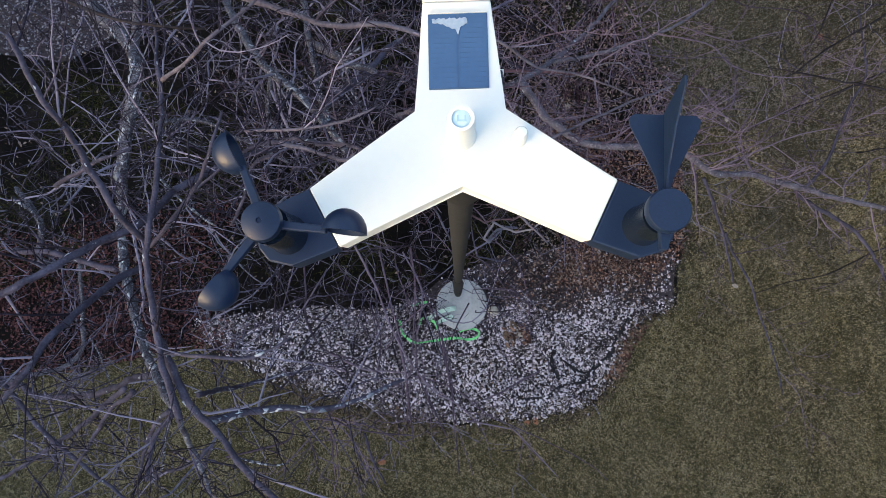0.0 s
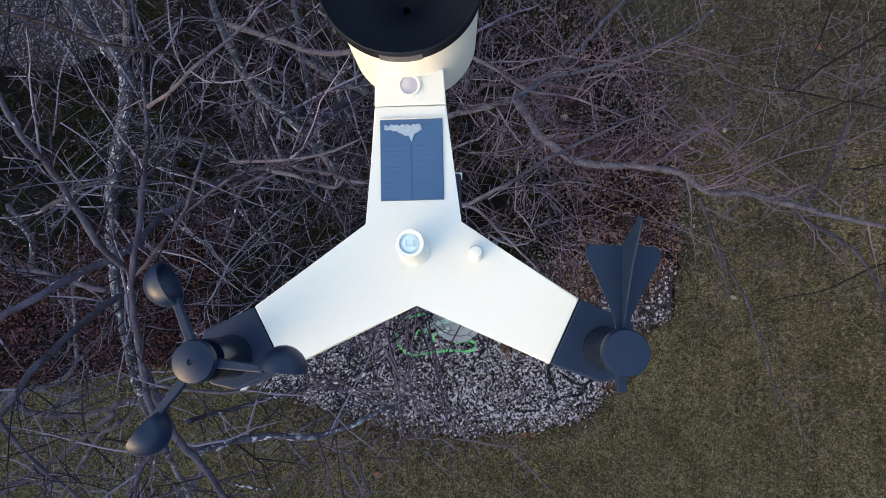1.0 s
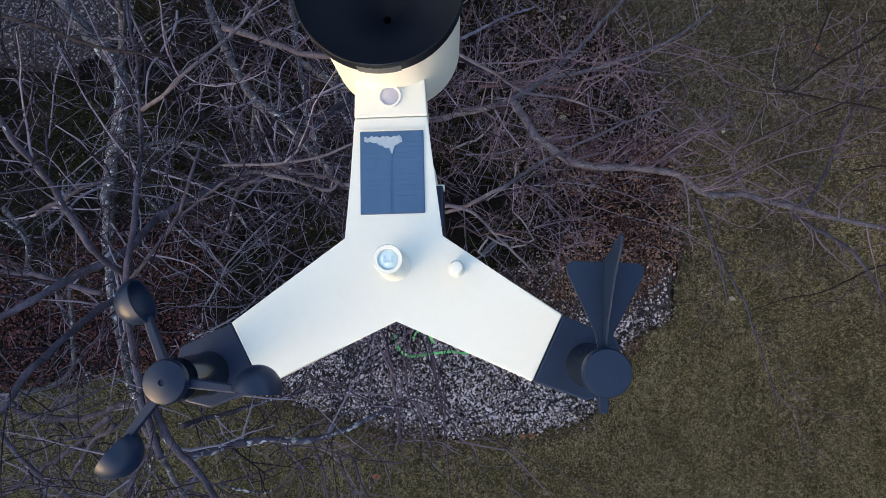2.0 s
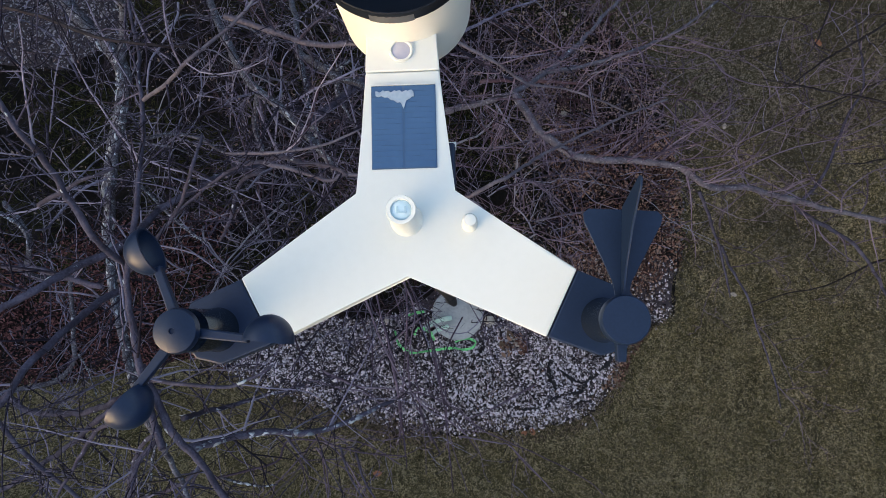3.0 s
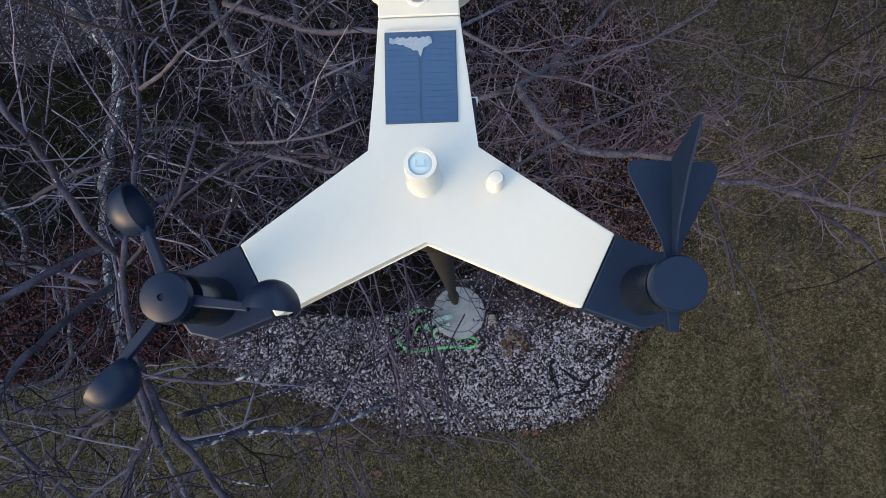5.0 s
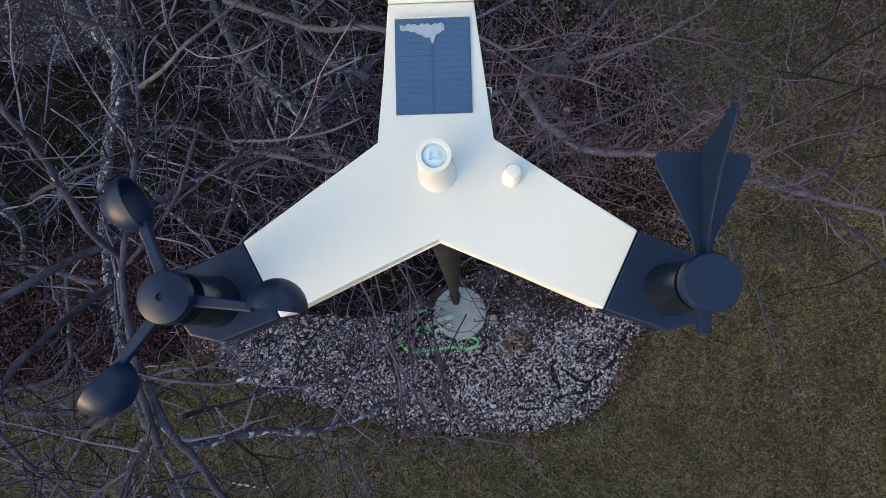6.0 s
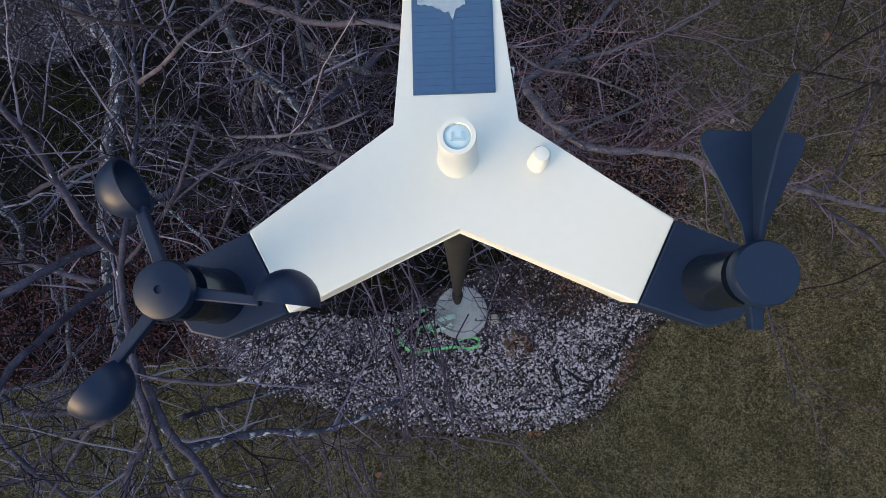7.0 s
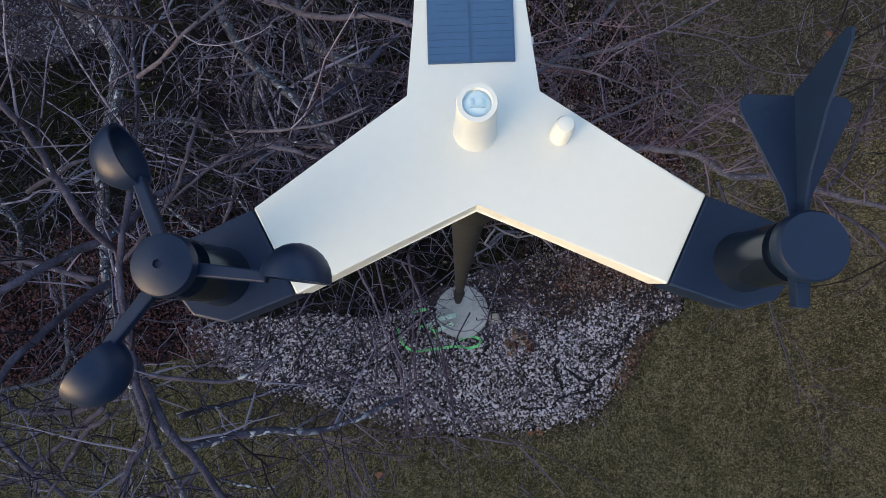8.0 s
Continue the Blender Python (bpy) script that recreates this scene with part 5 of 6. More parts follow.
def build_right_shrub():
    t = Tree("spreading_shrub", (-0.6, 1.75, 0.0), "bare spreading shrub reaching over the lawn", 13, "twig_purple")
    t.limb("stem", 0.022, 0.0105, (-0.6, 1.75, -0.05), (-0.42, 1.45, 0.9), (-0.13, 1.16, 1.90), (0.10, 1.13, 2.10), (0.34, 1.16, 2.20), (0.63, 1.40, 2.00), (0.88, 1.69, 1.80), (1.16, 2.04, 1.60), shoots=18, mat="bark_pale")
    t.limb("limb", 0.0215, 0.0125, (0.36, 1.16, 2.20), (0.44, 0.96, 2.30), (0.53, 0.84, 2.35), (0.65, 0.73, 2.40), (0.89, 0.71, 2.40), (1.14, 0.67, 2.40), (1.27, 0.58, 2.40), (1.53, 0.57, 2.30), (1.84, 0.51, 2.20), (2.06, 0.46, 2.15), (2.38, 0.40, 2.10), shoots=34, reach=0.36, mat="bark_pale")
    t.limb("limb", 0.0065, 0.0035, (0.06, 0.93, 3.30), (0.23, 0.87, 3.20), (0.33, 0.85, 3.10), (0.49, 0.86, 3.00), (0.60, 0.82, 3.00), (0.76, 0.79, 2.90), shoots=8, mat="bark_pink")
    t.limb("limb", 0.0095, 0.0045, (-0.42, 1.45, 0.9), (-0.28, 0.75, 1.8), (-0.03, 0.42, 2.9), (0.20, 0.45, 3.20), (0.38, 0.61, 2.90), (0.59, 0.73, 2.80), (0.82, 0.85, 2.70), (1.04, 0.95, 2.60), shoots=10, mat="bark_pink")
    t.limb("limb", 0.008, 0.004, (-0.03, 0.42, 2.9), (0.00, 0.39, 3.20), (0.10, 0.36, 3.20), (0.21, 0.25, 3.20), (0.32, 0.13, 3.20), shoots=3, reach=0.3, mat="bark_pink")
    t.limb("limb", 0.0125, 0.008, (0.55, 1.39, 1.90), (0.87, 1.48, 1.80), (1.08, 1.54, 1.80), (1.28, 1.64, 1.70), (1.48, 1.74, 1.70), (1.77, 1.97, 1.60), shoots=10, mat="bark_pale")
    t.limb("limb", 0.0085, 0.005, (1.84, 0.52, 2.20), (1.97, 0.67, 2.20), (2.11, 0.95, 2.20), (2.22, 1.14, 2.20), (2.22, 1.51, 2.20), shoots=10, reach=0.3)
    t.limb("limb", 0.010, 0.005, (1.27, 0.56, 2.30), (1.36, 0.41, 2.20), (1.44, 0.24, 2.10), (1.51, 0.03, 2.00), shoots=3)
    t.limb("limb", 0.008, 0.004, (1.45, 0.30, 2.10), (1.52, 0.21, 2.00), (1.65, 0.03, 1.90), (1.74, -0.16, 1.80), (1.85, -0.39, 1.70), (1.88, -0.62, 1.70), shoots=3)
    t.limb("limb", 0.014, 0.008, (1.80, 0.53, 2.2), (1.86, 0.50, 2.10), (2.09, 0.39, 2.00), (2.31, 0.27, 1.90), (2.49, 0.01, 1.80), shoots=10, reach=0.3)
    t.limb("limb", 0.0092, 0.0057, (0.02, 1.39, 2.40), (0.17, 1.50, 2.33), (0.33, 1.60, 2.27), (0.51, 1.69, 2.20), mat="twig", shoots=4, reach=0.25, sides=8)
    t.limb("limb", 0.0080, 0.0050, (0.02, 1.27, 2.60), (0.16, 1.20, 2.53), (0.30, 1.13, 2.47), (0.37, 1.14, 2.40), mat="twig", shoots=4, reach=0.25, sides=8)
    t.limb("limb", 0.0061, 0.0038, (0.24, 1.59, 2.20), (0.40, 1.51, 2.15), (0.59, 1.42, 2.10), (0.72, 1.31, 2.05), (0.80, 1.25, 2.00), mat="twig", shoots=2, reach=0.25, sides=6)
    t.limb("limb", 0.0148, 0.0092, (0.21, 1.60, 1.30), (0.40, 1.57, 1.37), (0.69, 1.52, 1.43), (0.92, 1.47, 1.50), mat="stem_red", shoots=4, reach=0.25, sides=8)
    t.limb("limb", 0.0065, 0.0040, (0.28, 1.21, 1.90), (0.34, 1.09, 1.90), (0.43, 0.96, 1.90), mat="twig", shoots=2, reach=0.25, sides=6)
    t.limb("limb", 0.0049, 0.0031, (0.02, 1.57, 1.80), (0.23, 1.53, 1.83), (0.53, 1.52, 1.87), (0.70, 1.53, 1.90), mat="twig", shoots=2, reach=0.25, sides=6)
    t.limb("limb", 0.0044, 0.0027, (0.74, 1.67, 2.20), (0.73, 1.47, 2.20), (0.71, 1.30, 2.20), mat="twig_dark", shoots=2, reach=0.25, sides=6)
    t.limb("limb", 0.0051, 0.0032, (0.90, 1.42, 1.60), (0.89, 1.19, 1.70), (0.88, 1.08, 1.80), mat="twig", shoots=2, reach=0.25, sides=6)
    t.limb("limb", 0.0053, 0.0033, (1.13, 1.45, 1.50), (1.29, 1.34, 1.55), (1.42, 1.28, 1.60), mat="stem_red", shoots=2, reach=0.25, sides=6)
    t.limb("limb", 0.0047, 0.0029, (0.04, 0.93, 2.00), (0.23, 0.90, 2.00), (0.42, 0.94, 2.00), (0.56, 0.97, 2.00), mat="twig", shoots=2, reach=0.25, sides=6)
    t.limb("limb", 0.0049, 0.0031, (0.18, 1.18, 1.80), (0.21, 1.08, 1.85), (0.30, 1.01, 1.90), mat="twig", shoots=2, reach=0.25, sides=6)
    t.limb("limb", 0.0050, 0.0031, (1.02, 1.71, 1.70), (0.99, 1.48, 1.80), (0.93, 1.33, 1.90), mat="twig", shoots=2, reach=0.25, sides=6)
    t.limb("limb", 0.0045, 0.0025, (1.84, 0.52, 2.20), (1.72, 0.59, 2.20), (1.52, 0.69, 2.20), (1.34, 0.66, 2.20), (1.19, 0.60, 2.20), mat="twig_purple", shoots=5, reach=0.28, sides=6)
    t.limb("limb", 0.0040, 0.0022, (1.53, 0.57, 2.30), (1.48, 0.69, 2.30), (1.49, 0.82, 2.30), (1.62, 1.00, 2.30), (1.78, 1.14, 2.30), mat="twig_purple", shoots=5, reach=0.28, sides=6)
    t.limb("limb", 0.0045, 0.0025, (1.31, 0.60, 2.30), (1.53, 0.69, 2.30), (1.74, 0.77, 2.30), (2.03, 0.83, 2.30), (2.27, 0.93, 2.30), mat="twig_purple", shoots=5, reach=0.28, sides=6)
    t.limb("limb", 0.0040, 0.0022, (0.86, 0.68, 2.50), (0.99, 0.77, 2.50), (1.10, 0.82, 2.50), (1.24, 0.86, 2.50), (1.38, 0.86, 2.50), (1.53, 0.85, 2.50), mat="twig_purple", shoots=5, reach=0.28, sides=6)
    t.limb("limb", 0.0035, 0.0019, (1.10, 0.82, 2.50), (1.11, 0.96, 2.50), (1.15, 0.98, 2.50), (1.31, 0.95, 2.50), mat="twig_purple", shoots=5, reach=0.28, sides=6)
    t.limb("limb", 0.0040, 0.0022, (1.73, 1.90, 1.70), (1.87, 1.81, 1.70), (2.15, 1.77, 1.70), (2.33, 1.66, 1.70), mat="twig_purple", shoots=5, reach=0.28, sides=6)
    t.limb("limb", 0.0045, 0.0025, (1.21, 1.55, 1.90), (1.52, 1.47, 1.90), (1.64, 1.34, 1.90), (1.87, 1.26, 1.90), (2.19, 1.26, 1.90), (2.52, 1.33, 1.90), mat="twig_purple", shoots=5, reach=0.28, sides=6)
    t.limb("limb", 0.0040, 0.0022, (1.36, 1.59, 1.90), (1.66, 1.49, 1.90), (1.86, 1.52, 1.90), (2.19, 1.59, 1.90), (2.32, 1.78, 1.90), mat="twig_purple", shoots=5, reach=0.28, sides=6)
    t.limb("limb", 0.0035, 0.0019, (1.49, 0.81, 2.30), (1.70, 0.90, 2.30), (1.87, 0.98, 2.30), (2.08, 1.06, 2.30), mat="twig_purple", shoots=5, reach=0.28, sides=6)
    t.limb("limb", 0.0040, 0.0022, (2.03, 0.45, 2.20), (2.06, 0.55, 2.20), (2.21, 0.66, 2.20), (2.31, 0.68, 2.20), mat="twig_purple", shoots=5, reach=0.28, sides=6)
    t.limb("limb", 0.0040, 0.0022, (0.86, 1.39, 2.00), (1.09, 1.38, 2.00), (1.31, 1.35, 2.00), (1.60, 1.34, 2.00), mat="twig_purple", shoots=5, reach=0.28, sides=6)
    t.limb("limb", 0.0035, 0.0019, (1.11, 1.87, 1.80), (1.16, 1.65, 1.80), (1.12, 1.47, 1.80), (0.90, 1.28, 1.80), mat="twig_purple", shoots=5, reach=0.28, sides=6)
    t.limb("limb", 0.0055, 0.0030, (0.10, 0.86, 2.20), (0.25, 0.86, 2.20), (0.40, 0.89, 2.20), (0.54, 0.91, 2.20), mat="bark_pink", shoots=5, reach=0.28, sides=6)
    t.limb("limb", 0.0045, 0.0025, (0.03, 0.77, 2.20), (0.21, 0.73, 2.20), (0.42, 0.67, 2.20), (0.63, 0.59, 2.20), mat="twig_purple", shoots=5, reach=0.28, sides=6)
    t.limb("limb", 0.0040, 0.0022, (0.23, 0.60, 2.30), (0.44, 0.66, 2.30), (0.61, 0.68, 2.30), (0.73, 0.69, 2.30), mat="twig_purple", shoots=5, reach=0.28, sides=6)
    t.limb("limb", 0.0050, 0.0028, (0.47, 0.48, 2.00), (0.66, 0.52, 2.00), (0.82, 0.54, 2.00), mat="bark_pink", shoots=5, reach=0.28, sides=6)
    t.done("twig_purple")


def build_far_tree():
    t = Tree("tree", (4.9, 2.4, 0.0), "dark bare young tree reaching in over the lawn", 51)
    t.limb("trunk", 0.035, 0.014, (4.9, 2.4, -0.05), (4.6, 2.1, 1.0), (4.1, 1.75, 1.7), (3.3, 1.45, 2.3), shoots=6)
    t.limb("limb", 0.0070, 0.0034, (3.6, 1.55, 2.1), (2.58, 1.57, 2.40), (2.12, 1.31, 2.50), (1.87, 1.17, 2.50), (1.64, 1.02, 2.50), mat="twig_dark", shoots=5, reach=0.25, sides=6)
    t.limb("limb", 0.0070, 0.0034, (3.6, 1.55, 2.1), (2.50, 0.90, 2.40), (2.08, 0.94, 2.50), (1.85, 0.99, 2.50), (1.66, 1.04, 2.50), (1.59, 1.11, 2.40), mat="twig_dark", shoots=5, reach=0.25, sides=6)
    t.limb("limb", 0.0062, 0.0030, (3.6, 1.55, 2.1), (2.10, 1.72, 2.30), (2.02, 1.53, 2.30), (1.93, 1.33, 2.30), (1.88, 1.24, 2.20), mat="twig_dark", shoots=5, reach=0.25, sides=6)
    t.limb("limb", 0.0062, 0.0030, (3.6, 1.55, 2.1), (2.74, 1.56, 2.20), (2.35, 1.53, 2.20), (2.21, 1.55, 2.20), mat="twig_dark", shoots=5, reach=0.25, sides=6)
    t.limb("limb", 0.0062, 0.0030, (3.6, 1.55, 2.1), (2.81, 0.87, 2.00), (2.37, 0.77, 2.00), (2.25, 0.75, 2.00), mat="twig_dark", shoots=5, reach=0.25, sides=6)
    t.limb("limb", 0.0056, 0.0028, (3.6, 1.55, 2.1), (3.07, 0.42, 1.60), (2.58, 0.23, 1.60), (2.32, 0.10, 1.50), (2.13, 0.06, 1.40), (1.91, -0.01, 1.40), mat="twig_dark", shoots=5, reach=0.25, sides=6)
    t.limb("limb", 0.0056, 0.0028, (3.6, 1.55, 2.1), (3.22, 1.57, 1.60), (2.49, 1.28, 1.60), (2.13, 1.15, 1.60), (1.92, 1.06, 1.50), (1.76, 0.88, 1.50), mat="twig_dark", shoots=5, reach=0.25, sides=6)
    t.done("twig_dark")


def build_hanging_shrub():
    t = Tree("arching_shrub", (-0.45, 0.55, 0.0), "thin purple-brown shrub arching over the gravel", 31, "twig_purple")
    B = (-0.45, 0.55, 0.0)
    t.limb("limb", 0.0057, 0.0025, B, (-0.64, 0.31, 1.30), (-0.41, -0.07, 1.90), (-0.33, -0.28, 2.10), (-0.30, -0.52, 2.10), (-0.28, -0.85, 2.00), mat="twig_purple", shoots=1, reach=0.35, sides=6)
    t.limb("limb", 0.0049, 0.0025, B, (-0.46, 0.31, 1.20), (-0.30, -0.14, 1.60), (-0.24, -0.44, 1.70), (-0.21, -0.72, 1.60), (-0.21, -1.00, 1.50), mat="twig_purple", shoots=1, reach=0.35, sides=6)
    t.limb("limb", 0.0057, 0.0025, B, (-0.36, 0.29, 1.00), (-0.17, -0.15, 1.40), (-0.08, -0.46, 1.60), (-0.06, -0.70, 1.70), (0.04, -1.05, 1.70), mat="twig_purple", shoots=1, reach=0.35, sides=6)
    t.limb("limb", 0.0049, 0.0025, (-0.27, -0.48, 1.60), (-0.04, -0.56, 1.70), (0.15, -0.71, 1.70), (0.45, -0.86, 1.60), (0.76, -1.04, 1.50), (0.90, -1.17, 1.40), mat="twig_purple", shoots=1, reach=0.35, sides=6)
    t.limb("limb", 0.0041, 0.0020, B, (-0.76, 0.28, 1.60), (-0.52, -0.04, 2.00), (-0.45, -0.28, 2.10), (-0.36, -0.43, 2.10), mat="twig_purple", shoots=1, reach=0.35, sides=6)
    t.limb("limb", 0.0041, 0.0020, B, (-0.17, 0.44, 1.40), (0.14, -0.05, 1.60), (0.23, -0.32, 1.70), (0.40, -0.47, 1.60), mat="twig_purple", shoots=1, reach=0.35, sides=6)
    t.limb("limb", 0.0041, 0.0020, B, (0.09, 0.30, 1.20), (0.33, 0.02, 1.40), (0.54, -0.20, 1.40), (0.71, -0.35, 1.40), mat="twig_purple", shoots=1, reach=0.35, sides=6)
    t.limb("limb", 0.0049, 0.0025, B, (-0.73, 0.35, 2.20), (-0.73, -0.04, 2.60), (-0.64, -0.24, 2.70), (-0.48, -0.31, 2.70), (-0.28, -0.44, 2.60), mat="twig_purple", shoots=1, reach=0.35, sides=6)
    t.limb("limb", 0.0041, 0.0020, (-0.63, 0.11, 2.60), (-0.72, -0.08, 2.70), (-0.80, -0.25, 2.80), (-0.87, -0.28, 2.80), mat="twig_purple", shoots=1, reach=0.35, sides=6)
    t.limb("limb", 0.0041, 0.0025, (-0.58, -0.50, 2.50), (-0.69, -0.63, 2.50), (-0.81, -0.76, 2.50), (-0.90, -0.85, 2.50), mat="twig_purple", shoots=1, reach=0.35, sides=6)
    t.limb("limb", 0.0041, 0.0025, (-0.65, -0.60, 2.40), (-0.56, -0.73, 2.30), (-0.50, -0.89, 2.20), (-0.44, -1.00, 2.20), mat="twig_purple", shoots=1, reach=0.35, sides=6)
    t.limb("limb", 0.0049, 0.0025, (-0.63, -0.61, 2.60), (-0.61, -0.71, 2.50), (-0.62, -0.89, 2.40), mat="twig_purple", shoots=1, reach=0.35, sides=6)
    t.limb("limb", 0.0044, 0.0028, (-0.87, -0.85, 2.60), (-0.78, -0.77, 2.52), (-0.71, -0.68, 2.45), (-0.66, -0.60, 2.38), (-0.57, -0.49, 2.30), mat="twig_tan", shoots=1, reach=0.25, sides=6)
    t.limb("limb", 0.0046, 0.0029, (-0.69, -0.87, 2.50), (-0.65, -0.80, 2.42), (-0.58, -0.73, 2.35), (-0.51, -0.64, 2.27), (-0.43, -0.54, 2.20), mat="twig_tan", shoots=1, reach=0.25, sides=6)
    t.limb("limb", 0.0051, 0.0031, (-1.09, -0.74, 2.60), (-0.96, -0.71, 2.60), (-0.81, -0.67, 2.60), (-0.78, -0.61, 2.60), (-0.75, -0.58, 2.60), (-0.63, -0.58, 2.60), (-0.53, -0.61, 2.60), (-0.40, -0.64, 2.60), (-0.22, -0.66, 2.60), mat="twig_purple", shoots=1, reach=0.25, sides=8)
    t.limb("limb", 0.0041, 0.0025, (-0.69, -0.66, 2.40), (-0.57, -0.63, 2.40), (-0.46, -0.60, 2.40), mat="twig_tan", shoots=1, reach=0.25, sides=6)
    t.limb("limb", 0.0036, 0.0022, (-1.22, -0.65, 2.20), (-1.13, -0.74, 2.20), (-0.99, -0.80, 2.20), (-0.87, -0.86, 2.20), mat="twig_purple", shoots=1, reach=0.25, sides=6)
    t.limb("limb", 0.0065, 0.0040, (-1.06, -0.73, 2.60), (-1.00, -0.76, 2.57), (-0.91, -0.79, 2.53), (-0.83, -0.79, 2.50), mat="bark_lichen", shoots=1, reach=0.25, sides=8, crust=45)
    t.limb("limb", 0.0061, 0.0038, (-0.57, -0.64, 2.40), (-0.54, -0.77, 2.33), (-0.49, -0.90, 2.27), (-0.47, -0.97, 2.20), mat="bark", shoots=1, reach=0.25, sides=8)
    t.limb("limb", 0.0066, 0.0041, (-0.49, -0.68, 2.40), (-0.47, -0.80, 2.33), (-0.43, -0.90, 2.27), (-0.41, -0.97, 2.20), mat="bark", shoots=1, reach=0.25, sides=8)
    t.limb("limb", 0.0050, 0.0031, (-0.70, -0.69, 2.20), (-0.71, -0.82, 2.10), (-0.71, -1.01, 2.00), mat="twig_purple", shoots=1, reach=0.25, sides=6)
    t.limb("limb", 0.0070, 0.0043, (-0.34, -0.21, 2.20), (-0.31, -0.42, 2.13), (-0.30, -0.58, 2.07), (-0.29, -0.75, 2.00), mat="twig_purple", shoots=1, reach=0.25, sides=8)
    t.limb("limb", 0.0060, 0.0037, (-0.25, -0.21, 2.20), (-0.24, -0.42, 2.13), (-0.18, -0.58, 2.07), (-0.10, -0.77, 2.00), mat="twig_purple", shoots=1, reach=0.25, sides=8)
    t.limb("limb", 0.0053, 0.0033, (-0.82, -0.36, 2.00), (-0.66, -0.42, 1.93), (-0.52, -0.46, 1.87), (-0.36, -0.61, 1.80), mat="twig_purple", shoots=1, reach=0.25, sides=6)
    t.limb("limb", 0.0034, 0.0021, (-0.88, -0.59, 2.40), (-0.80, -0.68, 2.37), (-0.75, -0.77, 2.33), (-0.73, -0.83, 2.30), mat="twig_purple", shoots=1, reach=0.25, sides=6)
    t.limb("limb", 0.0051, 0.0031, (-0.41, 0.21, 2.40), (-0.37, 0.02, 2.37), (-0.33, -0.18, 2.33), (-0.30, -0.27, 2.30), mat="twig_purple", shoots=1, reach=0.25, sides=6)
    t.limb("limb", 0.0048, 0.0030, (-0.31, 0.23, 2.20), (-0.21, 0.02, 2.20), (-0.23, -0.16, 2.20), (-0.25, -0.27, 2.20), mat="twig_purple", shoots=1, reach=0.25, sides=6)
    t.limb("limb", 0.0044, 0.0028, (-0.15, -0.04, 2.00), (-0.12, -0.29, 1.97), (-0.05, -0.54, 1.93), (0.11, -0.79, 1.90), mat="twig_purple", shoots=1, reach=0.25, sides=6)
    t.limb("limb", 0.0047, 0.0029, (0.04, -0.04, 1.80), (-0.03, -0.17, 1.80), (-0.10, -0.36, 1.80), (-0.07, -0.49, 1.80), mat="twig_purple", shoots=1, reach=0.25, sides=6)
    t.limb("limb", 0.0045, 0.0028, (0.15, 0.06, 1.60), (0.34, 0.02, 1.65), (0.48, -0.15, 1.70), mat="twig_purple", shoots=1, reach=0.25, sides=6)
    t.limb("limb", 0.0053, 0.0032, (-0.25, 0.23, 2.40), (-0.24, 0.04, 2.27), (-0.27, -0.28, 2.13), (-0.32, -0.68, 2.00), mat="twig_purple", shoots=1, reach=0.25, sides=6)
    t.limb("limb", 0.0058, 0.0035, (-0.12, -0.21, 2.00), (-0.08, -0.48, 1.93), (-0.06, -0.71, 1.87), (-0.04, -1.03, 1.80), mat="twig_purple", shoots=1, reach=0.25, sides=6)
    t.limb("limb", 0.0057, 0.0034, (-0.53, 0.24, 2.40), (-0.43, 0.02, 2.34), (-0.35, -0.21, 2.28), (-0.19, -0.47, 2.22), (-0.05, -0.57, 2.16), (0.06, -0.67, 2.10), mat="twig_purple", shoots=1, reach=0.25, sides=6)
    t.limb("limb", 0.0050, 0.0030, (0.30, -0.81, 1.60), (0.41, -0.95, 1.50), (0.54, -1.09, 1.40), mat="twig_purple", shoots=1, reach=0.25, sides=6)
    t.limb("limb", 0.0048, 0.0029, (-0.00, -0.72, 1.80), (0.23, -0.78, 1.70), (0.32, -0.83, 1.60), (0.57, -1.12, 1.50), mat="twig_purple", shoots=1, reach=0.25, sides=6)
    t.limb("limb", 0.0047, 0.0028, (-0.70, -0.67, 2.00), (-0.50, -0.73, 1.95), (-0.32, -0.85, 1.90), mat="twig_purple", shoots=1, reach=0.25, sides=6)
    t.limb("limb", 0.0062, 0.0038, (0.47, -0.46, 1.60), (0.20, -0.59, 1.65), (0.04, -0.64, 1.70), mat="twig_purple", shoots=1, reach=0.25, sides=6)
    t.limb("limb", 0.0060, 0.0036, (-0.70, -0.30, 2.20), (-0.53, -0.39, 2.13), (-0.29, -0.43, 2.07), (-0.09, -0.56, 2.00), mat="twig_purple", shoots=1, reach=0.25, sides=6)
    t.limb("limb", 0.0043, 0.0026, (-0.52, -0.03, 2.00), (-0.46, -0.22, 2.00), (-0.48, -0.46, 2.00), mat="twig_purple", shoots=1, reach=0.25, sides=6)
    t.limb("limb", 0.0047, 0.0028, (-0.19, -0.04, 2.00), (-0.34, -0.16, 1.95), (-0.48, -0.35, 1.90), mat="twig_purple", shoots=1, reach=0.25, sides=6)
    t.done("twig_purple")


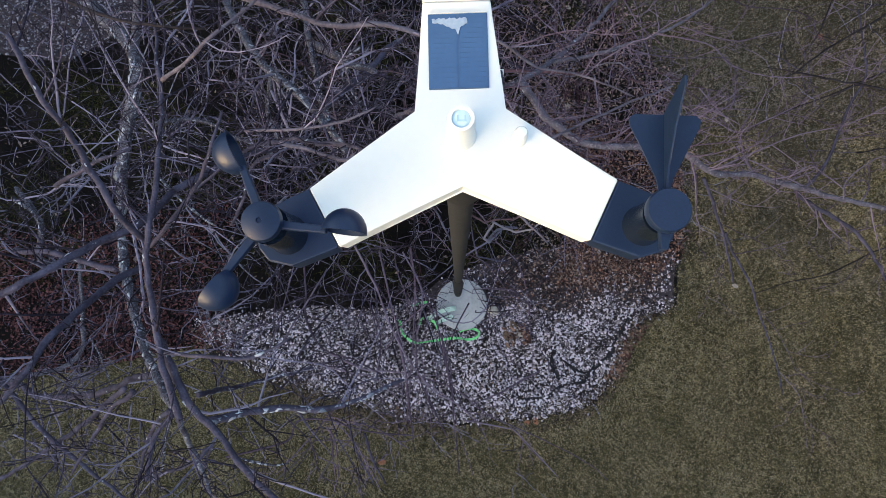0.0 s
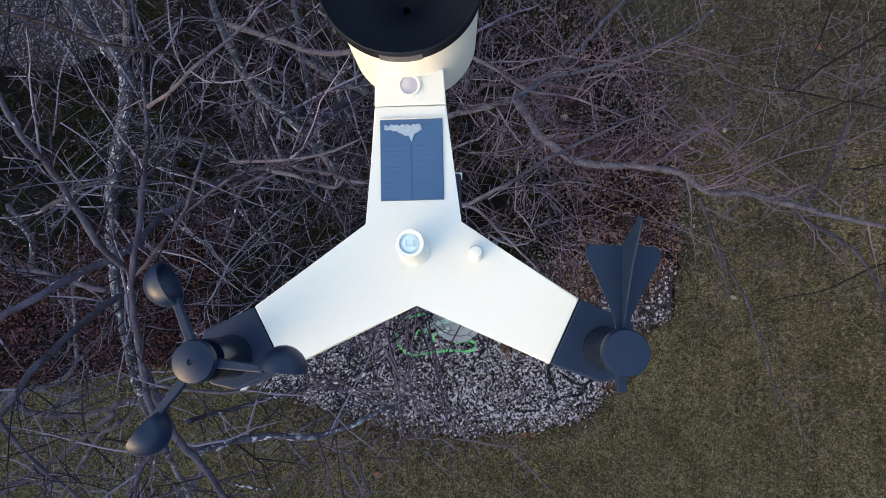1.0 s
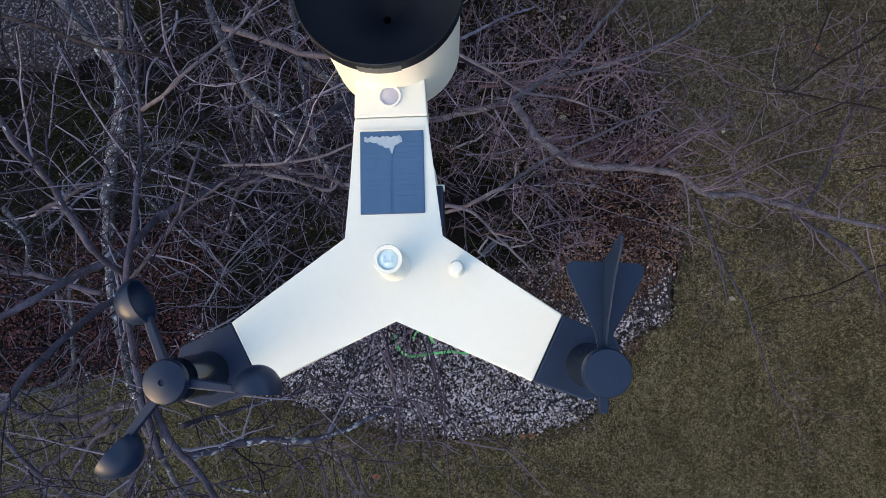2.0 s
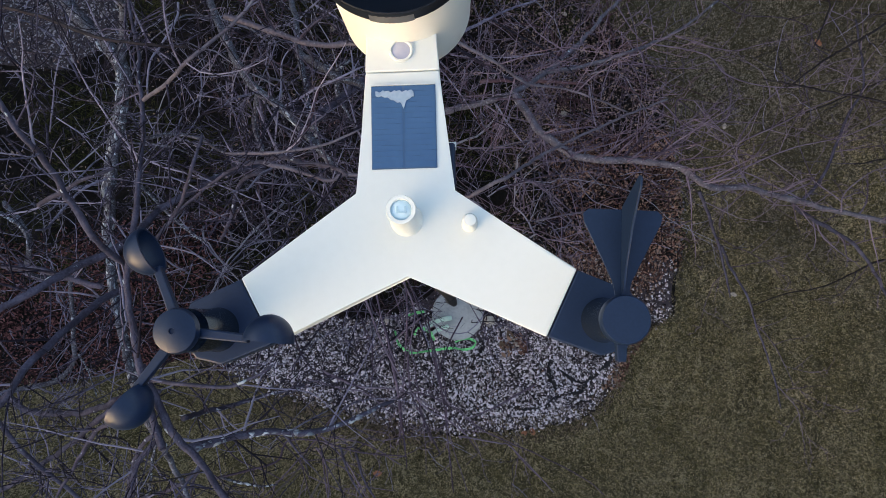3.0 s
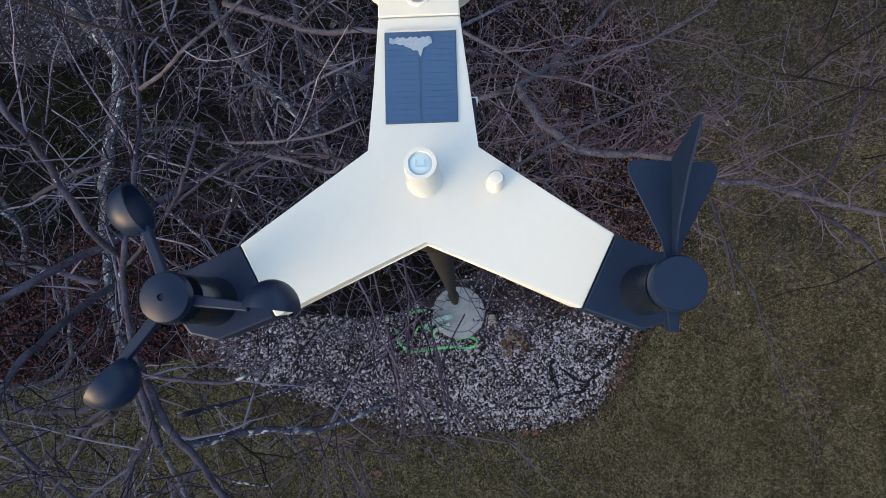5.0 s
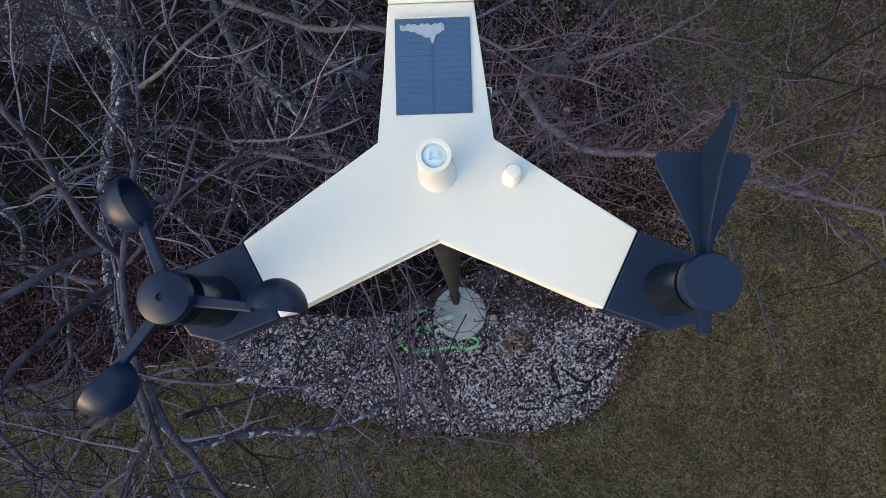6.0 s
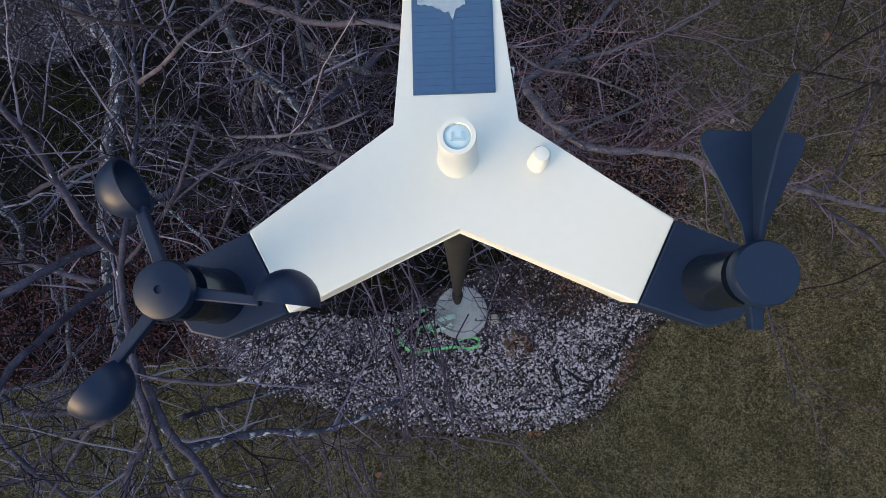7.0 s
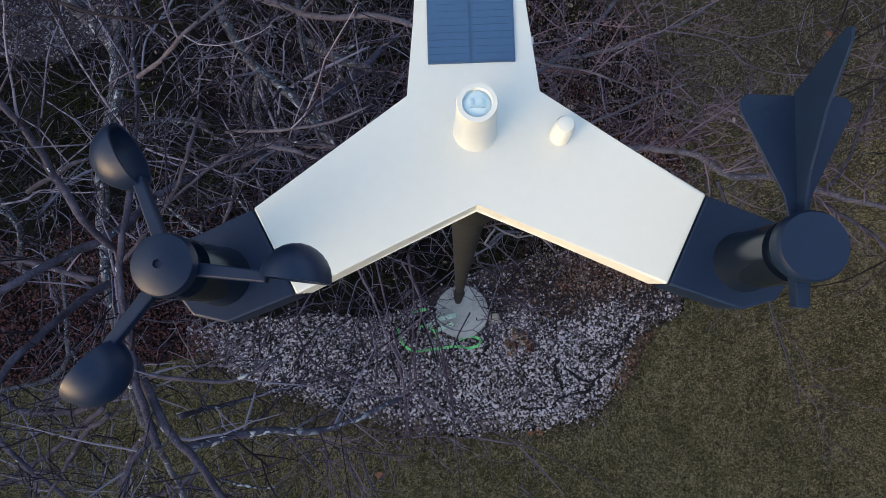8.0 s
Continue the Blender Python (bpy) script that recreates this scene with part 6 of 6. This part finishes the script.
def build_thicket(name, label, count, box, tall, mat, seed, outline=None, lean=(0, 0), stout=0.0032):
    """Thin stems that rise from the bed, arch and cross; uncountable."""
    r = np.random.default_rng(seed)
    b = Bundle()
    made = 0
    while made < count:
        x, y = r.uniform(box[0], box[1]), r.uniform(box[2], box[3])
        if outline is not None and not inside(outline, np.array([x]), np.array([y]))[0]:
            continue
        made += 1
        h = r.uniform(*tall)
        d = np.array([r.normal(lean[0], 0.55), r.normal(lean[1], 0.55), 1.0])
        d /= np.linalg.norm(d)
        n = int(8 + h * 9)
        P = [np.array([x, y, 0.0])]
        droop = r.uniform(-0.01, 0.06)
        side = r.standard_normal(3) * 0.03
        for i in range(n):
            d = d + side + np.array([0, 0, -droop]) + r.standard_normal(3) * (0.34 if r.uniform() < 0.38 else 0.05)
            d /= np.linalg.norm(d)
            q = P[-1] + d * h / n
            if q[2] < 0.02:
                q[2] = 0.02 + r.uniform(0, 0.03)
            if np.hypot(q[0], q[1]) < 0.12:
                break
            P.append(q)
            if i > 1 and r.uniform() < 0.4:
                s = r.standard_normal(3) * 0.7 + d
                s /= np.linalg.norm(s)
                m = r.integers(3, 6)
                Q = [q]
                for _ in range(m):
                    s = s + r.standard_normal(3) * 0.28
                    s /= np.linalg.norm(s)
                    Q.append(Q[-1] + s * r.uniform(0.03, 0.09))
                    if r.uniform() < 0.5:
                        w = r.standard_normal(3) * 0.7 + s
                        w /= np.linalg.norm(w)
                        tip = Q[-1] + w * r.uniform(0.03, 0.10)
                        if np.hypot(tip[0], tip[1]) > 0.1:
                            b.add(*tube_arrays([Q[-1], (Q[-1] + tip) / 2 + r.standard_normal(3) * 0.006, tip], [0.0019, 0.0016, 0.0012], 3))
                if min(np.hypot(k[0], k[1]) for k in Q) > 0.1:
                    v, f = tube_arrays(Q, np.linspace(0.003, 0.0013, len(Q)), 4)
                    b.add(v, f)
        if len(P) > 3:
            r0 = stout + 0.009 * r.uniform() ** 2
            v, f = tube_arrays(P, np.linspace(r0, 0.0016, len(P)), 5)
            b.add(v, f)
    tagged(b.make(name, M[mat]), label, "thicket", kind="stuff")


build_lichen_tree()
build_side_tree()
build_shrub()
build_right_shrub()
build_hanging_shrub()
build_far_tree()
build_thicket("thicket", "dense tangle of thin grey-brown bare stems", 115, (-2.6, 1.15, 0.35, 3.2), (0.9, 2.4), "stem", 21, BED)
build_thicket("thicket", "stouter lavender-grey stems flecked with lichen", 42, (-2.5, 0.9, 0.6, 3.0), (1.6, 2.9), "stem_grey", 33, BED, (0.05, -0.15), 0.0062)
build_thicket("thicket", "sparser dull red bare stems among the thicket", 66, (-2.0, 1.6, 0.5, 3.0), (0.8, 2.0), "stem_red", 22, BED)
build_thicket("thicket", "fine red-purple shoots along the bed's edge", 32, (0.9, 1.8, 0.6, 2.6), (0.4, 1.1), "stem_red", 27, BED)
build_thicket("thicket", "purple-grey stems crowding behind the mast", 40, (-0.9, 1.0, 1.0, 3.2), (1.1, 2.5), "twig_purple", 29, BED)
build_thicket("thicket", "thin grey stems rising beside the gravel", 48, (-1.2, 0.5, -0.1, 0.4), (0.8, 2.0), "stem", 23, BED, (0, -0.45))
build_thicket("thicket", "bare stems over the rust-red leaves", 45, (-4.4, -2.2, -0.4, 2.4), (0.6, 1.9), "stem", 24, BED)


def build_stick_litter():
    """Fallen sticks on the bed, past counting."""
    r = np.random.default_rng(41)
    b = Bundle()
    x, y = r.uniform(-4.3, 2.0, 1500), r.uniform(-0.3, 3.2, 1500)
    ok = inside(BED, x, y) & (np.hypot(x, y) > 0.5)
    ok &= ~inside(GRAVEL, x, y) | (r.uniform(0, 1, len(x)) < 0.12)
    for a, c in zip(x[ok], y[ok]):
        ln = r.uniform(0.06, 0.42)
        h = r.uniform(0, 2 * math.pi)
        z0 = 0.03 + abs(r.normal(0, 0.09))
        d = np.array([math.cos(h), math.sin(h), r.normal(0, 0.16)])
        P = [np.array([a, c, z0])]
        for k in range(4):
            d = d + r.standard_normal(3) * [0.16, 0.16, 0.08]
            d /= np.linalg.norm(d)
            P.append(P[-1] + d * ln / 4)
            P[-1][2] = max(P[-1][2], 0.022)
        v, f = tube_arrays(P, np.linspace(r.uniform(0.0018, 0.0045), 0.0012, 5), 4)
        b.add(v, f)
    tagged(b.make("stick_litter", M["stem"]), "fallen grey sticks and stalks on the planting bed", "stick litter", kind="stuff")


build_stick_litter()


# ================= single fallen leaves =================
def build_leaf(x, y, size, mat, label, seed):
    r = np.random.default_rng(seed)
    bm = bmesh.new()
    n = 14
    mid = [bm.verts.new((0, (k / (n - 1) - 0.5) * 2, 0.10 * math.sin(k * 0.5))) for k in range(n)]
    edge = []
    for side in (-1, 1):
        row = []
        for k in range(n):
            t = k / (n - 1)
            w = 0.6 * math.sin(math.pi * t) ** 0.7 * (1 + 0.28 * math.sin(k * 2.3 + side))
            row.append(bm.verts.new((side * w, (t - 0.5) * 2, 0.12 + 0.35 * w * w + r.normal(0, 0.04))))
        edge.append(row)
    for row in edge:
        for k in range(n - 1):
            bm.faces.new((mid[k], mid[k + 1], row[k + 1], row[k]))
    bmesh.ops.remove_doubles(bm, verts=bm.verts, dist=0.001)
    moved(bm, Matrix.Rotation(r.uniform(0, 6.28), 4, 'Z') @ Matrix.Scale(size, 4))
    ob = part("fallen_leaf", bm, M[mat], None, smooth=True)
    ob.location = (x, y, 0.034)
    sol = ob.modifiers.new("thick", 'SOLIDIFY')
    sol.thickness = 0.0008
    tagged(ob, label, "leaf", "fallen leaves")


LEAVES = [
    (0.61, -1.01, 0.035, "leaf_orange"),
    (2.39, 0.11, 0.030, "leaf_pale"),
    (1.52, 0.86, 0.045, "leaf_pale"),
    (1.00, 1.77, 0.050, "leaf_pale"),
    (0.54, -1.02, 0.030, "leaf_orange"),
    (1.06, 2.73, 0.030, "leaf_pale"),
    (-0.72, -1.33, 0.040, "leaf_orange"),
    (3.33, 2.36, 0.040, "leaf_orange"),
    (0.50, -0.26, 0.050, "leaf_pale"),
    (0.38, -0.28, 0.045, "leaf_brown"),
    (0.45, -0.19, 0.045, "leaf_brown"),
    (2.43, 1.61, 0.030, "leaf_pale"),
    (-1.08, 2.68, 0.045, "leaf_pale"),
]
LEAF_LABEL = {"leaf_orange": "dull orange curled fallen leaf on the ground", "leaf_pale": "pale bleached fallen leaf on the ground", "leaf_brown": "dark brown curled fallen leaf on the gravel"}
for k, (x, y, size, mat) in enumerate(LEAVES):
    build_leaf(x, y, size, mat, LEAF_LABEL[mat], 60 + k)
